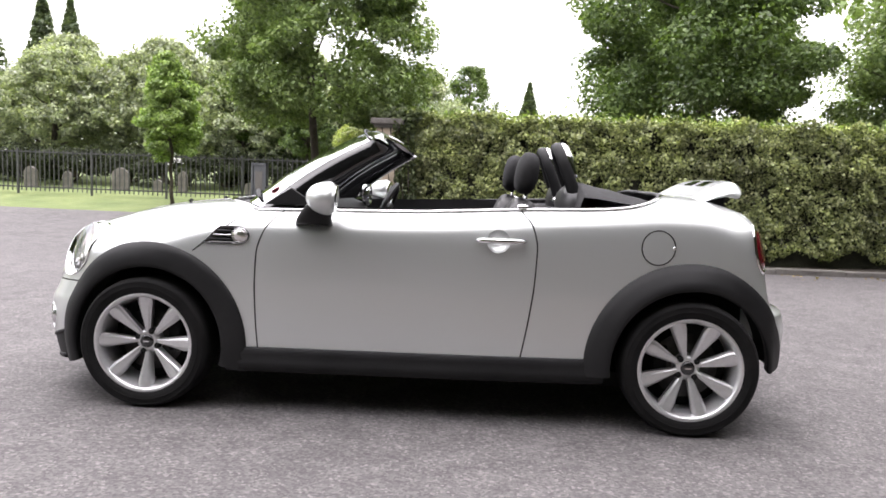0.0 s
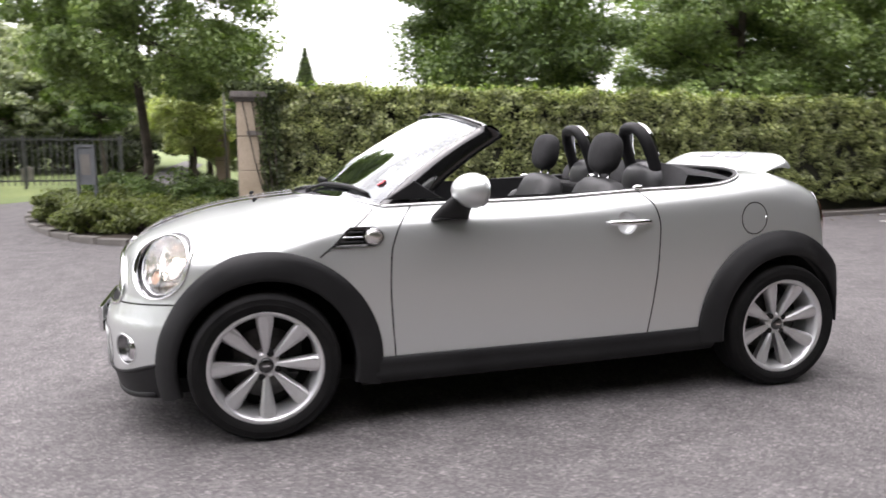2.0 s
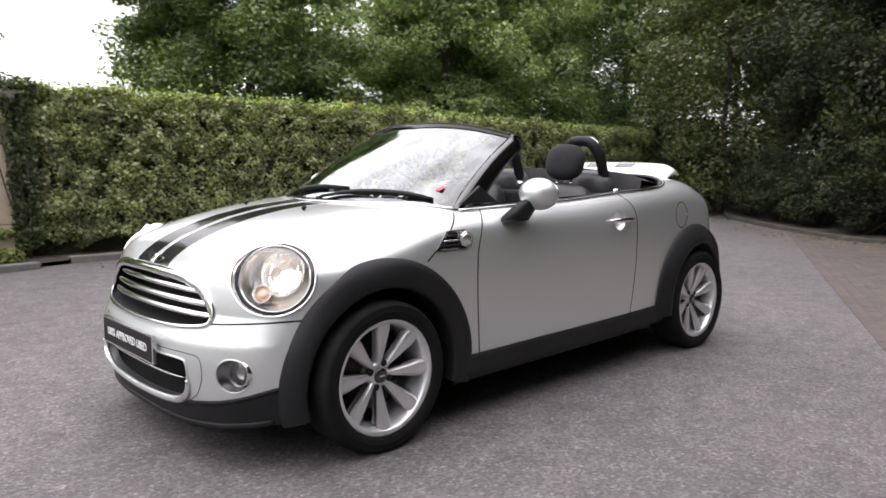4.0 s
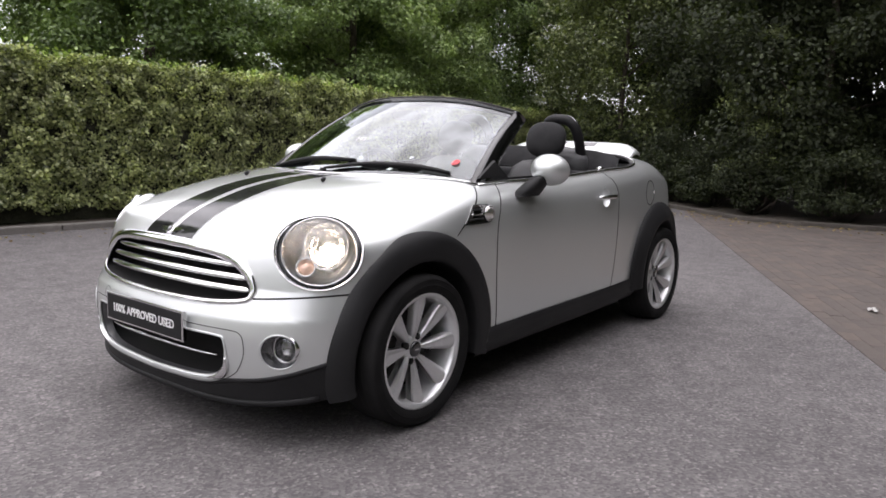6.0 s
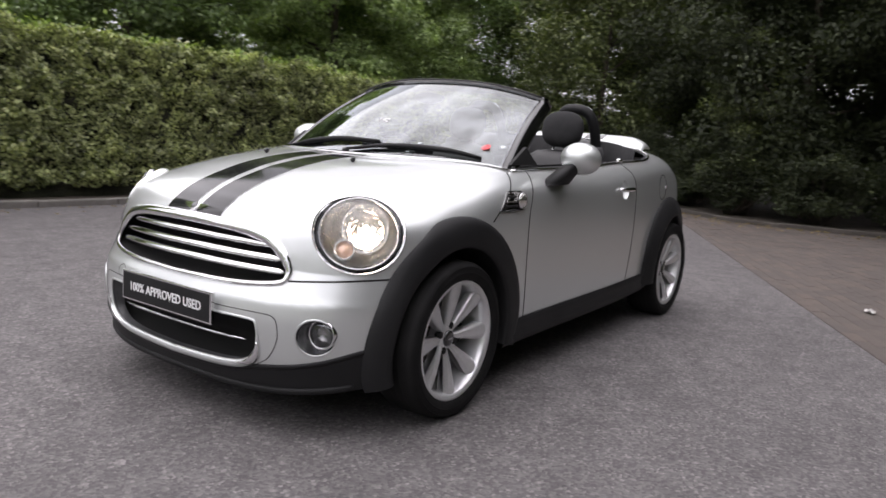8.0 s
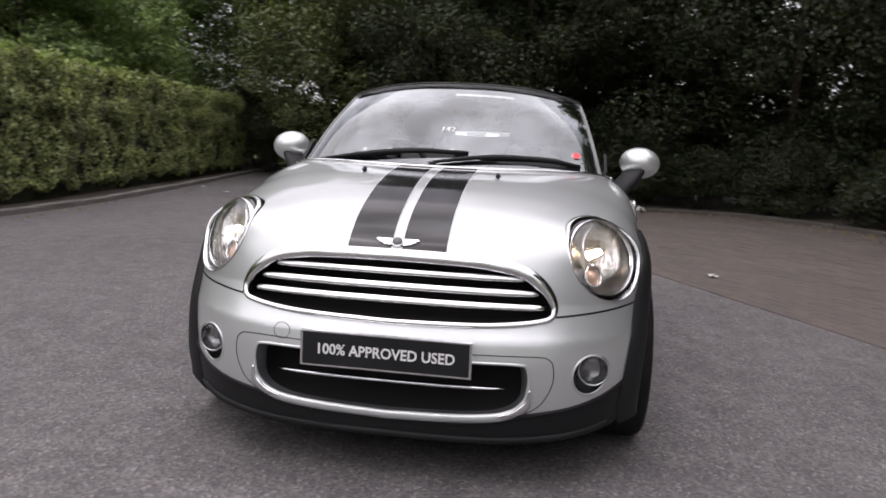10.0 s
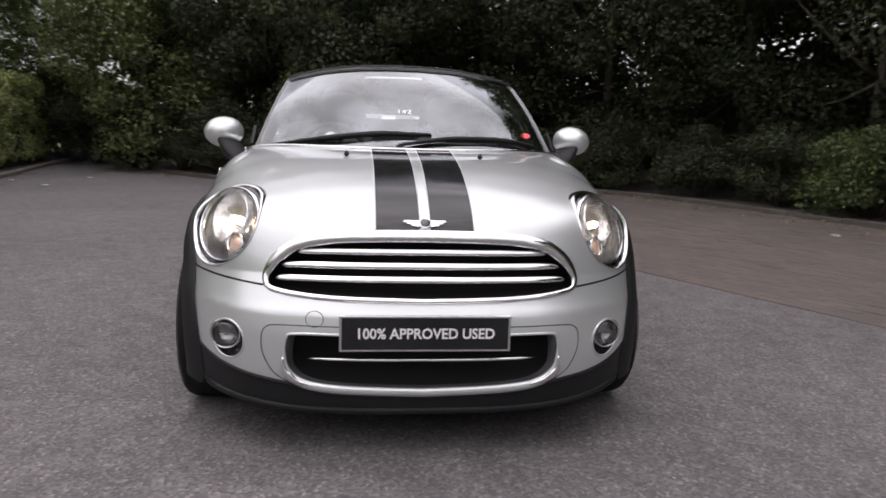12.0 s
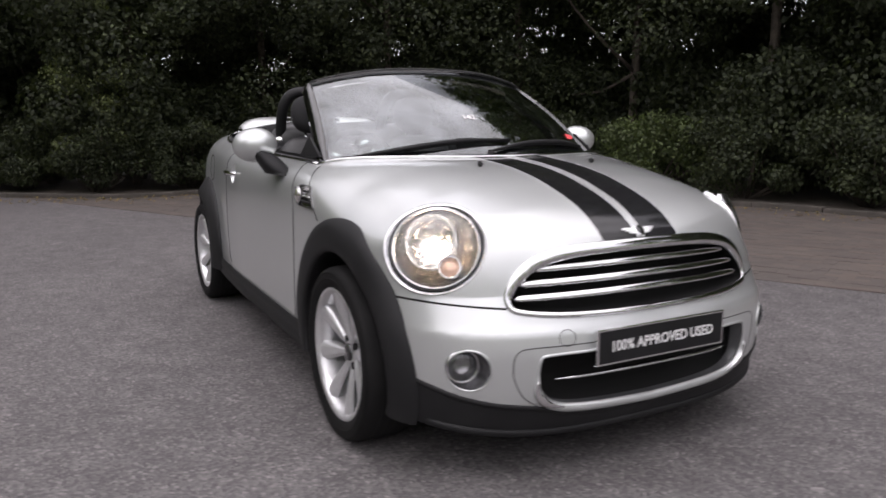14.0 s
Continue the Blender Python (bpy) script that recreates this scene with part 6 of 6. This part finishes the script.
for s in (-1, 1):
    q = [(x + 0.03, s * y, 0) for x in (1.375, 1.425) for y in (0.05, 0.19)]
    top_z = lambda x: float(np.interp(x - 0.03, section[:22, 0], section[:22, 1]))
    slot = [(x, y, top_z(x) - 0.0022 + h) for h in (0.004, -0.004) for x, y, _ in q]
    mesh_object("spoiler_slot", slot, [(0, 1, 3, 2), (4, 6, 7, 5), (0, 4, 5, 1), (2, 3, 7, 6), (0, 2, 6, 4), (1, 5, 7, 3)], GLOSS, spoiler, smooth=False)
    bm = bmesh.new()
    box(bm, 1.39, 1.47, s * 0.3 - 0.05, s * 0.3 + 0.05, 0.99, 1.095, 0.01)
    part("spoiler_stay", bm, TRIM, spoiler)


# ---- gate, fence and signs ----
# Dark shrubs added to stand for the band of shade under the far trees.
for i in range(11):
    x = -16.6 + 1.3 * i
    shrub("shade_shrub", "low dark shrub added behind the railings for the shade under the trees", (x, 14.0 + 0.3 * math.sin(2.3 * i)), (0.95, 0.7, 1.05 + 0.12 * math.sin(1.7 * i)), DEEP_SHADE_LEAF, 5000, 0.075, 26, 140 + i)
tree("sapling", "small young tree with a pale trunk by the railings", (-3.8, 12.35), 2.4, 0.62, 1.0, MAPLE_LEAF, 0.05, 90, 230, 0.065, 1.0, seed=3)
tree("ornamental_tree", "small pale yellow-green tree with a rounded crown", (-2.0, 10.4), 2.5, 0.72, 0.75, YELLOW_LEAF, 0.05, 120, 260, 0.06, 1.0, seed=4)


def stone_post(name, x, y, w, d, h, courses, label):
    z = float(rise(x, y))
    root = thing(name, label, "gate post", at=(x, y, z))
    edge = np.linspace(0.0, h, courses + 1)
    for k in range(courses):
        bm = bmesh.new()
        box(bm, -w / 2 + 0.002 * (k % 2), w / 2, -d / 2, d / 2 - 0.002 * (k % 2), edge[k] + (0.003 if k else -0.1), edge[k + 1] - 0.003, 0.008)
        part("stone_block", bm, STONE, root)
    bm = bmesh.new()
    box(bm, -w / 2 + 0.02, w / 2 - 0.02, -d / 2 + 0.02, d / 2 - 0.02, 0.0, h)
    part("mortar", bm, STONE_CAP, root)
    bm = bmesh.new()
    box(bm, -w / 2 - 0.03, w / 2 + 0.03, -d / 2 - 0.03, d / 2 + 0.03, h, h + 0.045, 0.008)
    box(bm, -w / 2 - 0.07, w / 2 + 0.07, -d / 2 - 0.07, d / 2 + 0.07, h + 0.045, h + 0.125, 0.015)
    part("cap_stone", bm, STONE_CAP, root, "dark weathered stone cap")
    return root


post = stone_post("gate_post", -1.11, 6.08, 0.31, 0.25, 1.72, 4, "pale sandstone gate post with a dark weathered cap")
bm = bmesh.new()
box(bm, -0.162, -0.155, -0.06, 0.06, 0.12, 1.55, 0.003)
part("side_groove", bm, STONE_CAP, post)
bm = bmesh.new()
box(bm, -0.04, 0.15, -0.16, -0.125, 1.30, 1.36, 0.012)
part("broken_stone", bm, STONE_CAP, post)
stone_post("gate_post", -1.5, 10.6, 0.26, 0.3, 1.62, 4, "pale sandstone gate post on the far side of the entrance")
gate = thing("wooden_gate", "long brown weathered boarded gate under a dark beam", "gate", at=(-1.08, 6.46, 0.08))
for k in range(27):
    bm = bmesh.new()
    box(bm, -0.015, 0.015, 0.0 + 0.135 * k, 0.128 + 0.135 * k, 0.12, 1.52 - 0.01 * (k % 2), 0.004)
    part("board", bm, WOOD, gate)
for z in (0.3, 1.3):
    bm = bmesh.new()
    box(bm, 0.016, 0.05, 0.0, 3.64, z, z + 0.1, 0.005)
    part("rail", bm, WOOD, gate)
bm = bmesh.new()
box(bm, -0.09, 0.12, 0.35, 3.8, 1.54, 1.80, 0.015)
part("beam", bm, STONE_CAP, gate, "dark weathered beam")
bm = bmesh.new()
box(bm, -0.05, 0.07, 3.65, 3.78, -0.1, 1.54, 0.01)
part("end_post", bm, WOOD, gate)
n = 5200
p = np.stack((rng.uniform(-1.36, -0.66, n), 5.94 + 2.2 * rng.random(n) ** 2, 1.82 + np.abs(rng.normal(0, 0.08, n))), 1)
fall = rng.random(n) < 0.45
p[fall] = np.stack((rng.uniform(-1.05, -0.76, fall.sum()), rng.normal(5.96, 0.05, fall.sum()), 1.86 - 1.7 * rng.random(fall.sum()) ** 1.3), 1)
p[fall, 0] += 0.10 * (1 - p[fall, 2] / 1.9)
ivy = thing("ivy", "dark ivy spilling over the top of the gate post", "ivy")
leaves("foliage", p, np.tile((-0.2, -0.8, 0.6), (n, 1)), 0.055, SHADE_LEAF, ivy, 0.8)
mesh_object("woody_stem", *joined(*[tube(smooth_line([(-0.80, 5.95, 0.0), (-0.8 - 0.08 * k, 5.9, 0.9), (-0.85 - 0.12 * k, 5.95, 1.86)], 8), 0.008, 5) for k in range(4)]), BARK, ivy)

fence = thing("railings", "long low black iron railings across the grass", "fence")
FENCE_Y, FENCE_H = 11.5, 0.93


def fence_part(name, data, x, z, lean=0.0):
    ob = new(name, data)
    ob.parent = fence
    ob.matrix_basis = pose(x, FENCE_Y, z, 0, lean, 0)


bm = bmesh.new()
box(bm, -0.009, 0.009, -0.008, 0.008, 0.03, FENCE_H)
bar = bpy.data.meshes.new("bar")
bm.to_mesh(bar)
bm.free()
bar.materials.append(IRON)
bm = bmesh.new()
box(bm, -0.022, 0.022, -0.022, 0.022, -0.1, FENCE_H + 0.02, 0.005)
stake = bpy.data.meshes.new("fence_post")
bm.to_mesh(stake)
bm.free()
stake.materials.append(IRON)
base_z = float(rise(-8.0, FENCE_Y))
for k in range(126):
    fence_part("bar", bar, -3.4 - 0.105 * k, base_z, random.uniform(-0.6, 0.6))
for k in range(9):
    fence_part("fence_post", stake, -3.35 - 1.66 * k, base_z)
for z in (0.10, FENCE_H - 0.07):
    bm = bmesh.new()
    box(bm, -16.8, -3.3, FENCE_Y - 0.018, FENCE_Y + 0.018, base_z + z, base_z + z + 0.03)
    part("fence_rail", bm, IRON, fence)

# old upright stones on the grass
for x, w, h, top in ((-5.3, 0.22, 0.26, 0.4), (-6.9, 0.2, 0.46, 0.9), (-7.5, 0.2, 0.25, 0.3), (-8.4, 0.4, 0.5, 0.3), (-9.7, 0.2, 0.36, 0.9), (-10.6, 0.3, 0.46, 0.3)):
    t = np.linspace(0, np.pi, 9)
    side = np.r_[[(-w / 2, -0.1)], np.stack((-w / 2 * np.cos(t) * (1 - (1 - top) * np.sin(t) ** 2), h * (0.7 + 0.3 * np.sin(t))), 1), [(w / 2, -0.1)]]
    n = len(side)
    v = np.concatenate([np.c_[side[:, 0], np.full(n, d), side[:, 1]] for d in (-0.05, 0.05)])
    stone = thing("upright_stone", "weathered pale grey upright stone on the grass", "stone", at=(x, 12.9, float(rise(x, 12.9))))
    mesh_object("slab", v, [tuple(range(n)), tuple(range(2 * n - 1, n - 1, -1))] + [(k, n + k, n + (k + 1) % n, (k + 1) % n) for k in range(n)], STONE_CAP, stone, smooth=False)

sign = thing("notice_board", "small grey notice board on two legs", "sign", at=(-3.2, 7.0, float(rise(-3.2, 7.0))))
bm = bmesh.new()
box(bm, -0.105, 0.105, -0.012, 0.012, 0.60, 1.06, 0.004)
part("panel", bm, BOARD, sign)
for x0, x1, z0, z1 in ((-0.13, -0.095, 0.0, 1.09), (0.095, 0.13, 0.0, 1.09), (-0.13, 0.13, 1.06, 1.10), (-0.13, 0.13, 0.57, 0.60)):
    bm = bmesh.new()
    box(bm, x0, x1, -0.03, 0.03, z0, z1, 0.005)
    part("frame_bar", bm, BOARD, sign)
bm = bmesh.new()
box(bm, -0.06, 0.06, -0.0165, -0.0125, 0.70, 0.97)
part("printed_sheet", bm, KERB, sign)
sign.rotation_euler = (0, 0, radians(-14))

# thin pale pole behind the gate
v, f = tube([(0, 0, 0), (0, 0, 2.0)], 0.02, 10)
pole = thing("pole", "thin pale metal pole beside the entrance", "pole", at=(-1.43, 9.6, float(rise(-1.43, 9.6))))
mesh_object("shaft", v, f, KERB, pole)
mesh_object("pole_cap", *ellipsoid((0, 0, 2.0), (0.025, 0.025, 0.015), 8, 12), KERB, pole)

# ---- litter and fallen leaves ----
for x, y, r, label in ((2.57, -1.88, 0.05, "small scrap of crumpled white paper on the paving"), (9.25, -1.95, 0.16, "crumpled pale plastic bag lying by the kerb"), (8.1, 5.1, 0.06, "small white scrap of litter on the asphalt"), (9.0, 6.0, 0.05, "small white scrap of litter by the kerb"), (10.0, 5.1, 0.05, "small white scrap of litter on the asphalt"), (3.5, -5.05, 0.05, "small torn paper on the brick paving")):
    item = thing("litter", label, "litter", at=(x, y, 0.009))
    gx, gy = np.meshgrid(np.linspace(-1, 1, 9), np.linspace(-1, 1, 9))
    z = 0.22 * r * (1 + np.sin(4 * gx + 9 * x) * np.cos(5 * gy + 7 * y)) + 0.2 * r * np.abs(rng.normal(0, 0.6, gx.shape))
    k = 1 + 0.25 * np.sin(3 * np.arctan2(gy, gx) + x)
    mesh_object("sheet", np.stack((r * gx * k, 0.6 * r * gy * k, z), -1).reshape(-1, 3), grid_faces(9, 9), LITTER, item, smooth=False)
line = smooth_line([(x, y, 0) for x, y in BAY], 500)
k = rng.integers(0, 500, 1500)
p = line[k] + np.stack((rng.normal(0, 0.3, 1500) - 0.25, rng.normal(0, 0.3, 1500) + 0.2, np.full(1500, 0.018)), 1)
leaves("fallen_leaf_scatter", p, np.tile((0, 0, 1.0), (1500, 1)), 0.05, FALLEN, None, 0.25, "dry brown leaves scattered along the kerb", kind="stuff")
line = smooth_line([(x, y, 0) for x, y in KERB_A], 300)
k = rng.integers(0, 300, 260)
p = line[k] + np.stack((rng.normal(0, 0.2, 260), -np.abs(rng.normal(0, 0.2, 260)) - 0.02, np.full(260, 0.006)), 1)
leaves("fallen_leaf_scatter", p, np.tile((0, 0, 1.0), (260, 1)), 0.045, FALLEN, None, 0.25, "a few dry leaves along the hedge kerb", kind="stuff")

# ---- brick paving ----
paving = thing("brick_paving", "dull red-brown brick paving in staggered rows", "paving", kind="structure")
TILT = math.atan(0.485)
ux, uy = math.cos(TILT), math.sin(TILT)
bm = bmesh.new()
box(bm, -0.0992, 0.0992, -0.0492, 0.0492, -0.02, 0.0055, 0.002)
bmesh.ops.delete(bm, geom=[q for q in bm.faces if q.normal.z < -0.5], context="FACES")
brick = bpy.data.meshes.new("brick")
bm.to_mesh(brick)
bm.free()
brick.materials.append(BRICK)
bm = bmesh.new()
box(bm, -0.0988, 0.0988, -0.0488, 0.0488, -0.01, 0.0055)
bmesh.ops.delete(bm, geom=[q for q in bm.faces if q.normal.z < -0.5], context="FACES")
plain = bpy.data.meshes.new("plain_brick")
bm.to_mesh(plain)
bm.free()
cv = np.array([v.co for v in plain.vertices])
cf = [tuple(q.vertices) for q in plain.polygons]
bpy.data.meshes.remove(plain)
bay_poly = np.array([(14.2, 5.4), *BAY[1:], (-26, 30), (14.2, 30)])
spots = []
for row in range(0, 90):
    for col in range(-100, 140):
        a, b = 0.2 * col + 0.1 * (row % 2), -(0.05 + 0.1 * row)
        x, y = a * ux - b * uy, -2.62 + a * uy + b * ux
        if -16 < x < 12:
            spots.append((x, y, row, col))
spots = np.array(spots)
inside = within(bay_poly, spots[:, 0], spots[:, 1])
spots = spots[inside]
close = (spots[:, 0] > 0.4) & (spots[:, 0] < 5.6) & (spots[:, 2] < 11)
singles = spots[close][:300]
taken = {(r, c) for _, _, r, c in singles}
for x, y, r, c in singles:
    ob = new("brick", brick)
    ob.parent = paving
    ob.matrix_basis = pose(x, y, 0.0 + random.uniform(-0.001, 0.001), random.uniform(-0.4, 0.4), random.uniform(-0.3, 0.3), math.degrees(TILT) + random.uniform(-0.3, 0.3))
rest = np.array([q[:2] for q in spots if (q[2], q[3]) not in taken])
rot = np.stack((cv[:, 0] * ux - cv[:, 1] * uy, cv[:, 0] * uy + cv[:, 1] * ux, cv[:, 2]), 1)
allv = (rot[None] + np.stack((rest[:, 0], rest[:, 1], rng.normal(0, 0.0008, len(rest))), 1)[:, None]).reshape(-1, 3)
allf = [tuple(i + k * len(cv) for i in q) for k in range(len(rest)) for q in cf]
tagged(mesh_object("brick_field", allv, allf, BRICK, paving, smooth=False), "dull red-brown paving bricks further off", kind="stuff")
